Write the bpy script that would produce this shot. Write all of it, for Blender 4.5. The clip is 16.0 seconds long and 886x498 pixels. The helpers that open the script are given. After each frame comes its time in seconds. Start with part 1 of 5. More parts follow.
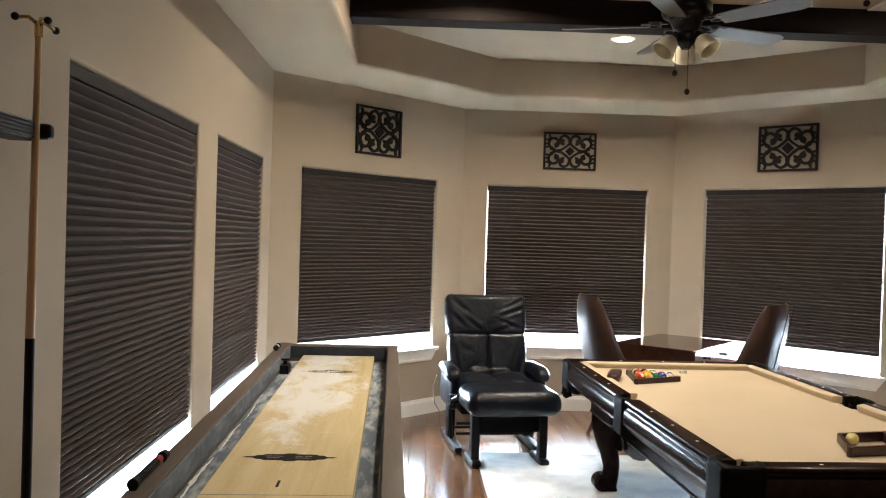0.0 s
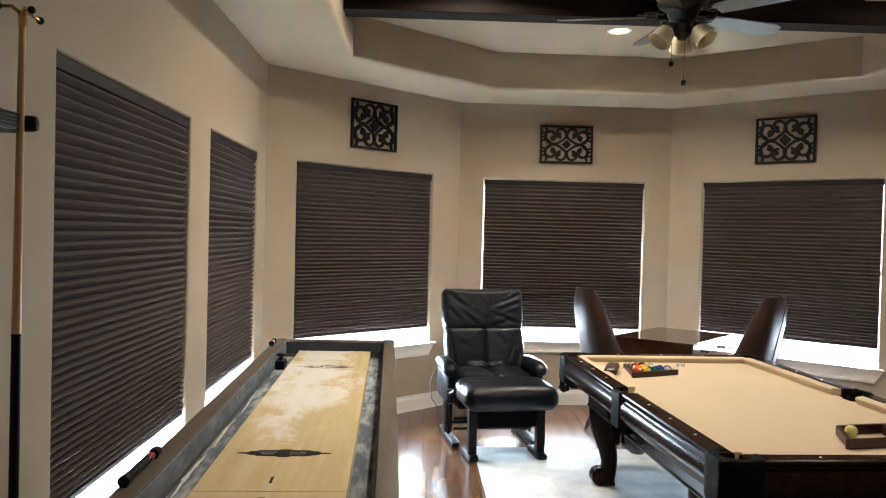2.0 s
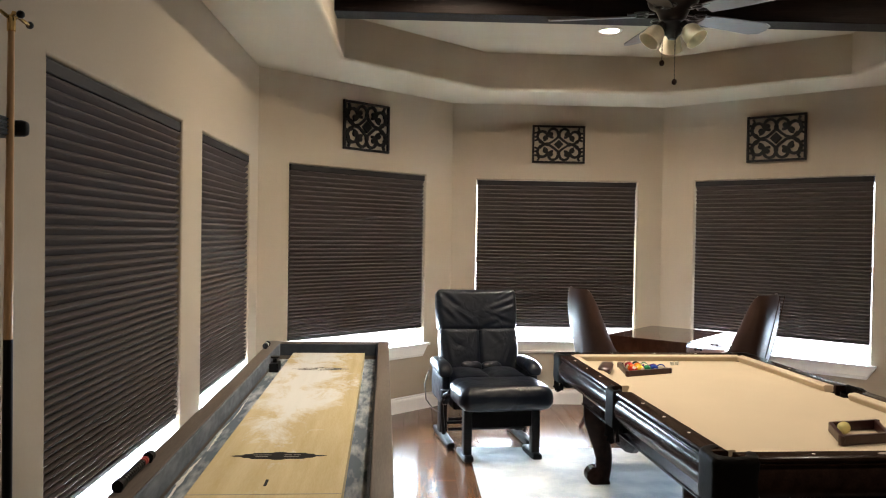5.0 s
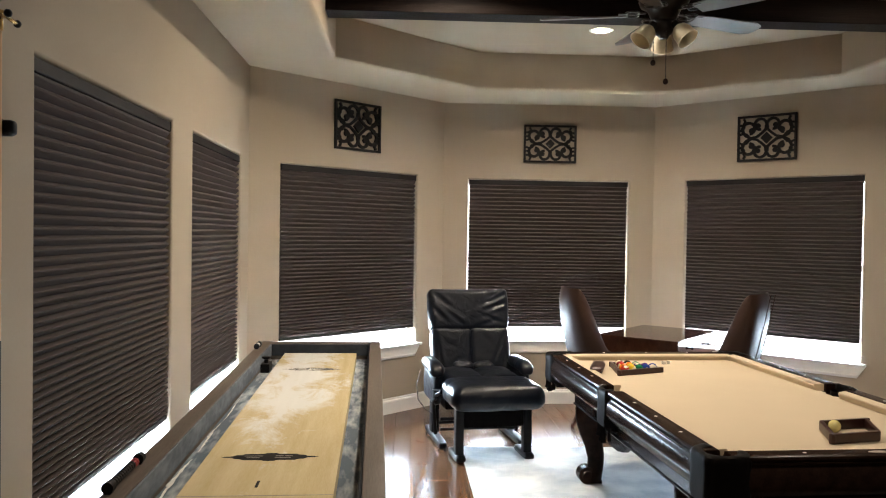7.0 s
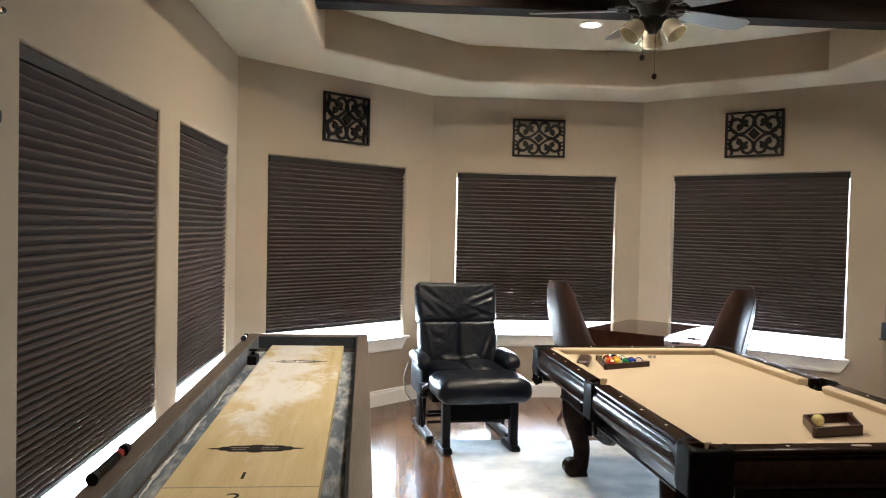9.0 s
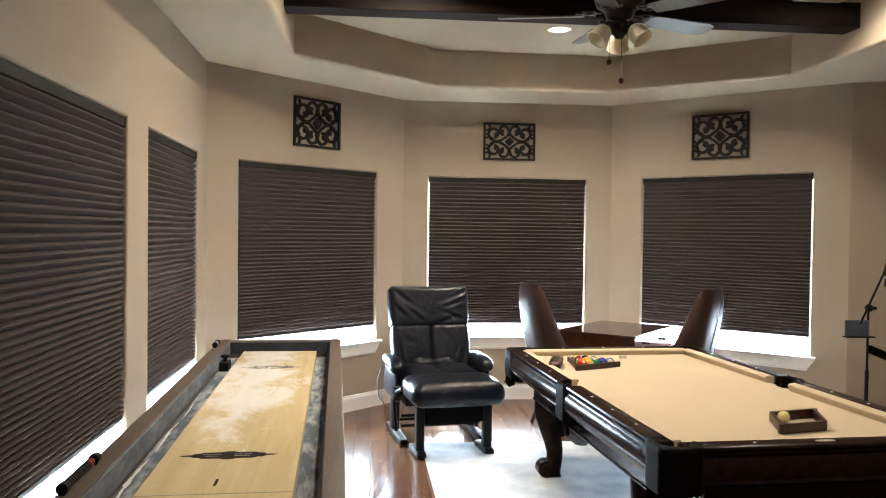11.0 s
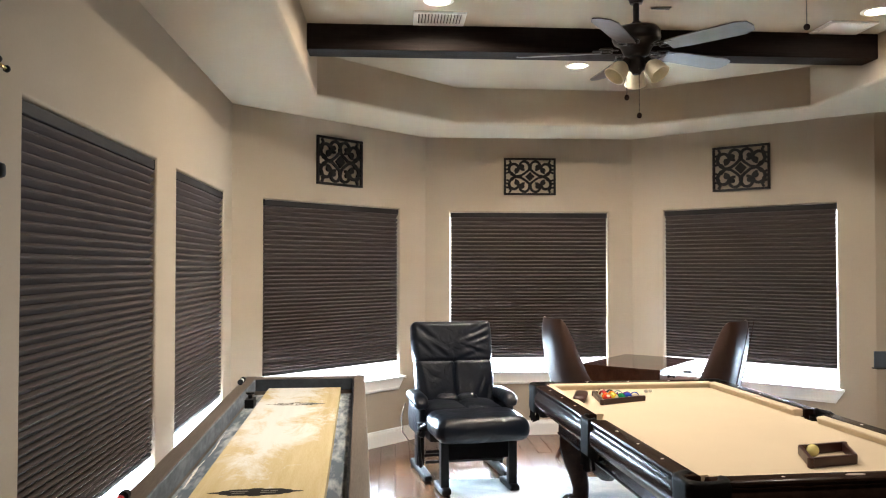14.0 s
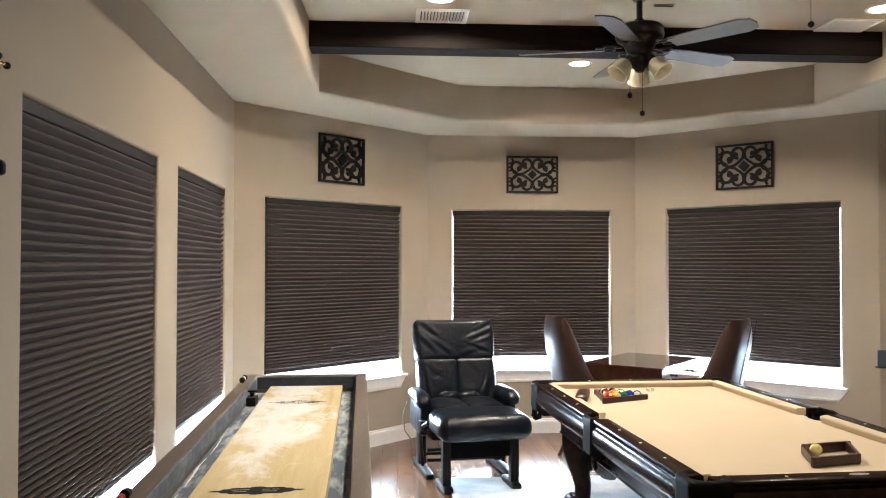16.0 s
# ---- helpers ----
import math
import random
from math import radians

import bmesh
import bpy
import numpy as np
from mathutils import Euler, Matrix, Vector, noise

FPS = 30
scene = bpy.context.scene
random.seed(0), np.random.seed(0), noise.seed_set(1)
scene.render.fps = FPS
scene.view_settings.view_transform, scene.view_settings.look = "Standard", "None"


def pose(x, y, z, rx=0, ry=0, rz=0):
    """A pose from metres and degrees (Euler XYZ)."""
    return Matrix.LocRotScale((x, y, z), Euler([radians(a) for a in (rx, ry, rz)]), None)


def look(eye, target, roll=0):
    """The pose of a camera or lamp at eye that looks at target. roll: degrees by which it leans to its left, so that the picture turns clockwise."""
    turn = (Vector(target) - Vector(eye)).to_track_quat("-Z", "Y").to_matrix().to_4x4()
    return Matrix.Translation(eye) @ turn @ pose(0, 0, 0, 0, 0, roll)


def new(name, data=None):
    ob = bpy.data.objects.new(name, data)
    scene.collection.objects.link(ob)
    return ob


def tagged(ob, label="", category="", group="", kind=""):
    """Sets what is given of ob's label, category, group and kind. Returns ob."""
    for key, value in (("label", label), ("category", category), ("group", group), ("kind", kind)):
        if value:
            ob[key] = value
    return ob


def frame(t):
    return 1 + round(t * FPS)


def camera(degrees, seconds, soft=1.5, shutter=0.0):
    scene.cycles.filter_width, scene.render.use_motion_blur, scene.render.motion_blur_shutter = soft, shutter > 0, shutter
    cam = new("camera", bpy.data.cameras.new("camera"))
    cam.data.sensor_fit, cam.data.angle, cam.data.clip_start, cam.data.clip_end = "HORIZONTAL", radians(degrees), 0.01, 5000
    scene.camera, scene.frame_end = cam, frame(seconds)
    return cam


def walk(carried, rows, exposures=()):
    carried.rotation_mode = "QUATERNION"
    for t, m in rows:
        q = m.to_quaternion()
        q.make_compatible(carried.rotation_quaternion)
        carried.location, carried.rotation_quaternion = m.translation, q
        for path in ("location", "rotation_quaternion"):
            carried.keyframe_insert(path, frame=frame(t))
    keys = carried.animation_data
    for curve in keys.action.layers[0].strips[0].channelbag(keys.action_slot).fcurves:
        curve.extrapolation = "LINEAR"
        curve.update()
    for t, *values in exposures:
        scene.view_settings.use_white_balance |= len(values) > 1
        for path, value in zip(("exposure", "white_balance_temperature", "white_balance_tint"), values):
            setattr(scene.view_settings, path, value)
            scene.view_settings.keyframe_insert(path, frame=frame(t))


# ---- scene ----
cam = camera(58.85, 16.0, soft=1.1)
PATH = [
    (0, pose(0.001, 0.001, 1.658, 89.18, -1.77, -1.15)),
    (0.5, pose(-0.002, 0.008, 1.655, 88.66, -2.01, -0.70)),
    (1, pose(0.015, 0.008, 1.652, 88.38, -1.66, -0.99)),
    (1.5, pose(0.012, 0.032, 1.646, 88.47, -1.28, -0.99)),
    (2, pose(0.016, 0.035, 1.648, 88.85, -1.45, -1.30)),
    (2.5, pose(0.013, 0.037, 1.649, 89.06, -1.35, -1.54)),
    (3, pose(0.015, 0.022, 1.651, 89.17, -1.27, -1.64)),
    (3.5, pose(0.014, 0.027, 1.650, 89.04, -1.16, -1.64)),
    (4, pose(0.019, 0.024, 1.652, 89.02, -0.96, -1.73)),
    (6.5, pose(0.020, 0.047, 1.646, 88.72, -0.93, -1.83)),
    (7, pose(0.020, 0.039, 1.651, 88.88, -0.85, -2.37)),
    (7.5, pose(0.023, 0.034, 1.651, 88.97, -0.89, -2.99)),
    (8, pose(0.023, 0.028, 1.650, 88.94, -0.92, -3.48)),
    (8.5, pose(0.021, 0.029, 1.651, 88.79, -0.95, -3.32)),
    (9, pose(0.021, 0.039, 1.646, 88.45, -1.28, -3.22)),
    (11.5, pose(0.031, 0.016, 1.648, 89.01, -0.42, -5.62)),
    (12, pose(0.041, 0.041, 1.642, 89.73, 0.08, -5.47)),
    (12.5, pose(0.039, 0.022, 1.644, 90.10, 0.06, -5.05)),
    (13, pose(0.025, 0.007, 1.648, 90.81, -0.19, -4.42)),
    (13.5, pose(0.024, -0.010, 1.650, 91.21, -0.08, -4.09)),
    (14, pose(0.022, -0.021, 1.653, 91.26, 0.00, -3.61)),
    (14.5, pose(0.018, -0.015, 1.652, 91.19, 0.05, -3.37)),
    (15, pose(0.023, -0.008, 1.654, 91.10, 0.26, -3.11)),
    (15.5, pose(0.023, -0.008, 1.655, 91.06, 0.21, -3.08)),
    (16, pose(0.024, -0.009, 1.654, 91.11, -0.08, -3.44)),
]
walk(cam, PATH, exposures=[(0, 3.57, 6380, 10), (9.2, 3.57, 6380, 10), (11.5, 3.86, 6350, 10), (13.5, 3.98, 6200, 10), (16, 4.02, 6100, 10)])

# ---- world, sun, lamps ----
world = bpy.data.worlds.new("world")
scene.world = world
world.use_nodes = True
wn = world.node_tree.nodes
sky = wn.new("ShaderNodeTexSky")
sky.sky_type = 'NISHITA'
sky.sun_disc = False
sky.sun_elevation = radians(66)
sky.sun_rotation = radians(-30)
wn["Background"].inputs["Strength"].default_value = 0.15
world.node_tree.links.new(sky.outputs[0], wn["Background"].inputs["Color"])
sun = new("sun", bpy.data.lights.new("sun", 'SUN'))
sun.data.energy, sun.data.angle, sun.data.color = 5.0, radians(0.5), (1.0, 0.96, 0.9)
sun.matrix_world = look((-2.2, 3.8, 9.8), (0, 0, 0))

SOFFIT, TOP = 2.919, 3.25
# the last two cans are added out of view, as fill for the near side
CANS = [(1.48, 6.12, TOP), (0.29, 4.66, TOP), (3.04, 4.68, TOP), (1.40, 2.35, TOP), (0.9, -1.0, SOFFIT)]
CAN_POWER = [3.3, 4.5, 1.6, 1.2, 0.2]
CAN_SPREAD = [148, 164, 142, 150, 150]
for (x, y, z), watts, wide in zip(CANS, CAN_POWER, CAN_SPREAD):
    lamp = new("can_lamp", bpy.data.lights.new("can_lamp", 'AREA'))
    lamp.data.shape, lamp.data.size, lamp.data.energy = 'DISK', 0.14, watts
    lamp.data.color, lamp.data.spread = (1.0, 0.85, 0.66), radians(wide)
    lamp.matrix_world = pose(x, y, z - 0.009)


# ---- materials ----
def mat(name, col, rough=0.5, metal=0.0, var=0.12, scale=3.0, fine=90.0, bump=0.08, stretch=(1, 1, 1), col2=None, coat=0.0, per_object=0.0, spec=0.5, rough_var=0.1, lo=0.32, hi=0.68):
    """Noise at two scales over a base colour, with fine relief."""
    m = bpy.data.materials.new(name)
    m.use_nodes = True
    nt = m.node_tree
    n, link = nt.nodes, nt.links.new
    b = n["Principled BSDF"]
    tc = n.new("ShaderNodeTexCoord")
    mp = n.new("ShaderNodeMapping")
    mp.inputs["Scale"].default_value = stretch
    link(tc.outputs["Object"], mp.inputs["Vector"])
    big = n.new("ShaderNodeTexNoise")
    big.inputs["Scale"].default_value, big.inputs["Detail"].default_value = scale, 5
    small = n.new("ShaderNodeTexNoise")
    small.inputs["Scale"].default_value, small.inputs["Detail"].default_value = fine, 3
    if per_object:
        info = n.new("ShaderNodeObjectInfo")
        add = n.new("ShaderNodeVectorMath")
        mul = n.new("ShaderNodeMath")
        mul.operation, mul.inputs[1].default_value = 'MULTIPLY', 37.0
        link(info.outputs["Random"], mul.inputs[0])
        link(mp.outputs[0], add.inputs[0])
        link(mul.outputs[0], add.inputs[1])
        src = add.outputs[0]
    else:
        src = mp.outputs[0]
    link(src, big.inputs["Vector"])
    link(src, small.inputs["Vector"])
    mixn = n.new("ShaderNodeMath")
    mixn.operation = 'MULTIPLY_ADD'
    link(small.outputs["Fac"], mixn.inputs[0])
    mixn.inputs[1].default_value = 0.4
    half = n.new("ShaderNodeMath")
    half.operation, half.inputs[1].default_value = 'MULTIPLY', 0.6
    link(big.outputs["Fac"], half.inputs[0])
    link(half.outputs[0], mixn.inputs[2])
    ramp = n.new("ShaderNodeValToRGB")
    c2 = col2 or tuple(min(1, c * (1 + var)) for c in col)
    c1 = col if col2 else tuple(c * (1 - var) for c in col)
    ramp.color_ramp.elements[0].position, ramp.color_ramp.elements[1].position = lo, hi
    ramp.color_ramp.elements[0].color, ramp.color_ramp.elements[1].color = (*c1, 1), (*c2, 1)
    link(mixn.outputs[0], ramp.inputs["Fac"])
    out = ramp.outputs["Color"]
    if per_object:
        hsv = n.new("ShaderNodeHueSaturation")
        rng = n.new("ShaderNodeMapRange")
        rng.inputs["To Min"].default_value, rng.inputs["To Max"].default_value = 1 - per_object, 1 + per_object
        link(info.outputs["Random"], rng.inputs["Value"])
        link(rng.outputs[0], hsv.inputs["Value"])
        link(out, hsv.inputs["Color"])
        out = hsv.outputs["Color"]
    link(out, b.inputs["Base Color"])
    rr = n.new("ShaderNodeMapRange")
    rr.inputs["To Min"].default_value, rr.inputs["To Max"].default_value = max(0.02, rough - rough_var), min(1, rough + rough_var)
    link(big.outputs["Fac"], rr.inputs["Value"])
    link(rr.outputs[0], b.inputs["Roughness"])
    b.inputs["Metallic"].default_value = metal
    b.inputs["Coat Weight"].default_value = coat
    b.inputs["Coat Roughness"].default_value = 0.12
    b.inputs["Specular IOR Level"].default_value = spec
    if bump:
        bp = n.new("ShaderNodeBump")
        bp.inputs["Strength"].default_value, bp.inputs["Distance"].default_value = bump, 0.004
        link(small.outputs["Fac"], bp.inputs["Height"])
        link(bp.outputs[0], b.inputs["Normal"])
    return m


def glow(name, col, strength):
    m = bpy.data.materials.new(name)
    m.use_nodes = True
    b = m.node_tree.nodes["Principled BSDF"]
    b.inputs["Emission Color"].default_value = (*col, 1)
    b.inputs["Emission Strength"].default_value = strength
    return m


WALL = mat("beige_wall_paint", (0.345, 0.286, 0.218), 0.75, var=0.035, scale=1.3, fine=70, bump=0.12, spec=0.25)
CEIL = mat("cream_ceiling_paint", (0.365, 0.308, 0.236), 0.8, var=0.03, scale=1.2, fine=55, bump=0.16, spec=0.2)
TRIM = mat("white_trim_paint", (0.74, 0.72, 0.68), 0.38, var=0.04, scale=4, fine=40, bump=0.03)
VINYL = mat("white_vinyl", (0.8, 0.8, 0.79), 0.35, var=0.03, scale=5, fine=60, bump=0.02)
BEAM = mat("dark_stained_beam", (0.010, 0.0065, 0.0055), 0.6, var=0.5, scale=2.5, fine=24, bump=0.25, stretch=(0.25, 6, 6), spec=0.08)
SHADE = mat("charcoal_shade_fabric", (0.060, 0.0465, 0.0440), 0.85, var=0.1, scale=3, fine=260, bump=0.12, spec=0.25)
SHADE_RAIL = mat("charcoal_shade_rail", (0.017, 0.0145, 0.0145), 0.65, var=0.08, scale=5, fine=120, bump=0.04, spec=0.2)
OAK = mat("brown_hardwood_plank", (0.075, 0.034, 0.016), 0.22, scale=2.2, fine=30, bump=0.03, stretch=(9, 0.8, 9), col2=(0.17, 0.080, 0.036), per_object=0.38, rough_var=0.07, spec=0.4)
SUBFLOOR = mat("dark_floor_joint", (0.03, 0.018, 0.012), 0.8)
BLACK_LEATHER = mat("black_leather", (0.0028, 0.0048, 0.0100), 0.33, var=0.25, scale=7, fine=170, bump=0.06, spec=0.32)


def creased(m, scale, depth):
    """Adds fine sharp creases to the relief of a leather."""
    nt = m.node_tree
    n, link = nt.nodes, nt.links.new
    tc = n.new("ShaderNodeTexCoord")
    tex = n.new("ShaderNodeTexNoise")
    tex.inputs["Scale"].default_value, tex.inputs["Detail"].default_value, tex.inputs["Distortion"].default_value = scale, 3.0, 1.6
    link(tc.outputs["Object"], tex.inputs["Vector"])
    away = n.new("ShaderNodeMath")
    away.operation, away.inputs[1].default_value = 'SUBTRACT', 0.5
    link(tex.outputs["Fac"], away.inputs[0])
    fold = n.new("ShaderNodeMath")
    fold.operation = 'ABSOLUTE'
    link(away.outputs[0], fold.inputs[0])
    rng = n.new("ShaderNodeMapRange")
    rng.interpolation_type = 'SMOOTHSTEP'
    rng.inputs["From Min"].default_value, rng.inputs["From Max"].default_value = 0.0, 0.12
    link(fold.outputs[0], rng.inputs["Value"])
    bp = n.new("ShaderNodeBump")
    bp.inputs["Strength"].default_value, bp.inputs["Distance"].default_value = 0.6, depth
    link(rng.outputs[0], bp.inputs["Height"])
    b = n["Principled BSDF"]
    link(b.inputs["Normal"].links[0].from_socket, bp.inputs["Normal"])
    link(bp.outputs[0], b.inputs["Normal"])


creased(BLACK_LEATHER, 4.2, 0.0022)
BLACK_METAL = mat("black_metal", (0.0045, 0.0045, 0.0055), 0.45, metal=0.0, var=0.2, scale=8, fine=60, bump=0.04, spec=0.18)
BROWN_LEATHER = mat("dark_brown_leather", (0.036, 0.0180, 0.0130), 0.55, var=0.3, scale=5, fine=150, bump=0.12, spec=0.14)
MAHOGANY = mat("dark_mahogany", (0.021, 0.0120, 0.0092), 0.20, var=0.45, scale=3, fine=30, bump=0.04, stretch=(7, 0.8, 7), rough_var=0.05, spec=0.05)
TABLE_WOOD = mat("reddish_brown_table_wood", (0.045, 0.018, 0.011), 0.10, var=0.35, scale=3, fine=34, bump=0.01, stretch=(1, 8, 4), rough_var=0.03)
FELT = mat("tan_felt", (0.52, 0.43, 0.315), 0.95, var=0.05, scale=2, fine=420, bump=0.10, spec=0.1)
POCKET = mat("black_pocket_leather", (0.005, 0.0045, 0.0045), 0.50, var=0.3, scale=9, fine=110, bump=0.16, spec=0.04)
PEARL = mat("pearl_inlay", (0.75, 0.72, 0.64), 0.3, var=0.1, scale=60)
PLATE = mat("worn_nameplate", (0.30, 0.255, 0.215), 0.35, var=0.15, scale=40)
RUG = mat("pale_grey_rug", (0.47, 0.52, 0.57), 0.95, scale=4.0, fine=150, bump=0.35, col2=(0.80, 0.82, 0.82), spec=0.1, lo=0.38, hi=0.58)
GREY_WOOD = mat("grey_brown_washed_wood", (0.085, 0.066, 0.054), 0.5, scale=2.5, fine=26, bump=0.2, stretch=(8, 0.7, 8), col2=(0.17, 0.14, 0.12))
GUTTER = mat("grey_gutter_carpet", (0.125, 0.155, 0.195), 0.9, scale=3.2, fine=9, bump=0.2, col2=(0.66, 0.69, 0.72), stretch=(4, 0.9, 1), spec=0.1, lo=0.46, hi=0.74)
WAX = mat("white_wax_dust", (0.72, 0.72, 0.70), 0.9, var=0.15, scale=20, fine=120, bump=0.3, spec=0.1)
INK_WAXED = mat("black_ink_under_wax", (0.02, 0.018, 0.015), 0.6, scale=7, fine=60, bump=0, col2=(0.82, 0.80, 0.74), lo=0.50, hi=0.62)
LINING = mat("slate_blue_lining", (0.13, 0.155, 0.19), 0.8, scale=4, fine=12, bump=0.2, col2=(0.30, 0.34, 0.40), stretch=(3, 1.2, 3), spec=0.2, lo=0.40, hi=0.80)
DARK_LINING = mat("dark_slate_lining", (0.045, 0.053, 0.066), 0.8, var=0.3, scale=6, fine=30, bump=0.2, spec=0.2)
INK = mat("black_ink", (0.010, 0.009, 0.008), 0.7, var=0.3, scale=9, spec=0.2)
INK_GREY = mat("grey_ink", (0.27, 0.25, 0.22), 0.4, var=0.2, scale=20)
IRON = mat("bronze_black_iron", (0.006, 0.005, 0.0045), 0.62, var=0.4, scale=14, fine=80, bump=0.15, spec=0.22)
FAN_BLACK = mat("oil_rubbed_bronze", (0.010, 0.008, 0.007), 0.35, metal=0.3, var=0.3, scale=12, fine=70, bump=0.05)
FAN_BLADE = mat("dark_walnut_blade", (0.055, 0.040, 0.033), 0.42, var=0.3, scale=3, fine=30, bump=0.03, stretch=(1, 8, 8))
ALABASTER = mat("amber_alabaster_glass", (0.78, 0.72, 0.55), 0.42, var=0.14, scale=14, fine=40, bump=0.03, spec=0.3)
BRASS = mat("polished_brass", (0.75, 0.50, 0.20), 0.2, metal=1.0, var=0.1, scale=20)
MAPLE = mat("maple_stick", (0.62, 0.40, 0.21), 0.3, var=0.12, scale=4, fine=40, bump=0.03, stretch=(12, 12, 1))
RED = mat("red_plastic", (0.35, 0.015, 0.015), 0.3)
WHITE_PLASTIC = mat("white_plastic", (0.72, 0.71, 0.68), 0.4, var=0.04)
GREY_METAL = mat("blue_grey_metal", (0.11, 0.135, 0.17), 0.4, metal=0.2, var=0.12, scale=8)
BRUSH_WOOD = mat("dark_red_brush_wood", (0.034, 0.011, 0.009), 0.35, var=0.3, scale=12)
CREAM_BALL = mat("cream_ball", (0.72, 0.63, 0.26), 0.15, var=0.05, scale=20, bump=0)
CHALK = mat("white_chalk_cube", (0.6, 0.58, 0.52), 0.8)
CORD = mat("grey_cord", (0.11, 0.105, 0.10), 0.6)
PATIO = mat("pale_concrete", (0.34, 0.33, 0.31), 0.9, var=0.1, scale=0.6, fine=30, bump=0.2)
CAN_GLOW = glow("can_bulb", (1.0, 0.86, 0.68), 9.0)

glass = bpy.data.materials.new("window_glass")
glass.use_nodes = True
gb = glass.node_tree.nodes["Principled BSDF"]
gb.inputs["Transmission Weight"].default_value, gb.inputs["Roughness"].default_value, gb.inputs["IOR"].default_value = 1.0, 0.0, 1.45


def board_material():
    """Varnished maple with cloudy white shuffleboard wax towards the far end."""
    m = mat("waxed_maple_board", (0.68, 0.545, 0.30), 0.24, scale=3, fine=40, bump=0.02, stretch=(9, 0.6, 1), col2=(0.80, 0.68, 0.44), rough_var=0.06)
    nt = m.node_tree
    n, link = nt.nodes, nt.links.new
    b = n["Principled BSDF"]
    base = b.inputs["Base Color"].links[0].from_socket
    tc = n.new("ShaderNodeTexCoord")
    sep = n.new("ShaderNodeSeparateXYZ")
    link(tc.outputs["Object"], sep.inputs[0])
    cloud = n.new("ShaderNodeTexNoise")
    cloud.inputs["Scale"].default_value, cloud.inputs["Detail"].default_value, cloud.inputs["Distortion"].default_value = 5.0, 12, 0.6
    cloud.inputs["Roughness"].default_value = 0.74
    lengthen = n.new("ShaderNodeMapping")
    lengthen.inputs["Scale"].default_value = (1.0, 0.5, 1.0)
    lengthen.inputs["Rotation"].default_value = (0.0, 0.0, 0.35)
    link(tc.outputs["Object"], lengthen.inputs["Vector"])
    link(lengthen.outputs[0], cloud.inputs["Vector"])
    along = n.new("ShaderNodeMapRange")
    along.inputs["From Min"].default_value, along.inputs["From Max"].default_value = -3.2, -1.75
    along.inputs["To Min"].default_value, along.inputs["To Max"].default_value = -0.22, 0.075
    link(sep.outputs["Y"], along.inputs["Value"])
    across = n.new("ShaderNodeMapRange")
    across.inputs["From Min"].default_value, across.inputs["From Max"].default_value = 0.05, 0.30
    across.inputs["To Min"].default_value, across.inputs["To Max"].default_value = 0.06, -0.17
    shift = n.new("ShaderNodeMath")
    shift.inputs[1].default_value = 0.05
    link(sep.outputs["X"], shift.inputs[0])
    away = n.new("ShaderNodeMath")
    away.operation = 'ABSOLUTE'
    link(shift.outputs[0], away.inputs[0])
    link(away.outputs[0], across.inputs["Value"])
    s1 = n.new("ShaderNodeMath")
    link(cloud.outputs["Fac"], s1.inputs[0])
    link(along.outputs[0], s1.inputs[1])
    s2 = n.new("ShaderNodeMath")
    link(s1.outputs[0], s2.inputs[0])
    link(across.outputs[0], s2.inputs[1])
    cut = n.new("ShaderNodeMapRange")
    cut.inputs["From Min"].default_value, cut.inputs["From Max"].default_value = 0.435, 0.60
    link(s2.outputs[0], cut.inputs["Value"])
    mix = n.new("ShaderNodeMix")
    mix.data_type = 'RGBA'
    link(cut.outputs[0], mix.inputs["Factor"])
    link(base, mix.inputs["A"])
    mix.inputs["B"].default_value = (0.93, 0.925, 0.90, 1)
    link(mix.outputs["Result"], b.inputs["Base Color"])
    return m


BOARD = board_material()


# ---- mesh helpers ----
def box(bm, c, s, rz=0.0, bevel=0.0, m=None):
    """A box of size s round c, with its edges rounded by bevel."""
    made = bmesh.ops.create_cube(bm, size=1.0)["verts"]
    bmesh.ops.scale(bm, vec=s, verts=made)
    if bevel:
        edges = list({e for v in made for e in v.link_edges})
        made = list({v for f in bmesh.ops.bevel(bm, geom=edges, offset=bevel, segments=2, affect='EDGES', profile=0.6)["faces"] for v in f.verts} | {v for v in made if v.is_valid})
    mm = Matrix.Translation(c) @ Matrix.Rotation(rz, 4, 'Z')
    bmesh.ops.transform(bm, matrix=(m @ mm) if m else mm, verts=made)
    return made


def rod(bm, p0, p1, r0, r1=None, n=12):
    """A capped, tapered cylinder from p0 to p1."""
    p0, p1 = Vector(p0), Vector(p1)
    d = p1 - p0
    m = Matrix.Translation((p0 + p1) / 2) @ d.to_track_quat('Z', 'Y').to_matrix().to_4x4()
    return bmesh.ops.create_cone(bm, cap_ends=True, segments=n, radius1=r0, radius2=r0 if r1 is None else r1, depth=d.length, matrix=m)["verts"]


def ball(bm, c, r, n=12, squash=1.0):
    made = bmesh.ops.create_uvsphere(bm, u_segments=n, v_segments=max(6, n * 2 // 3), radius=r)["verts"]
    bmesh.ops.scale(bm, vec=(1, 1, squash), verts=made)
    bmesh.ops.translate(bm, vec=c, verts=made)
    return made


def lathe(bm, prof, n=20, m=None):
    """Turns a profile of (radius, height) round the z axis."""
    rings = []
    for r, z in prof:
        ring = []
        for i in range(n):
            a = 2 * math.pi * i / n
            p = Vector((r * math.cos(a), r * math.sin(a), z))
            ring.append(bm.verts.new(m @ p if m else p))
        rings.append(ring)
    for a, b in zip(rings, rings[1:]):
        for i in range(n):
            bm.faces.new((a[i], a[(i + 1) % n], b[(i + 1) % n], b[i]))
    return rings


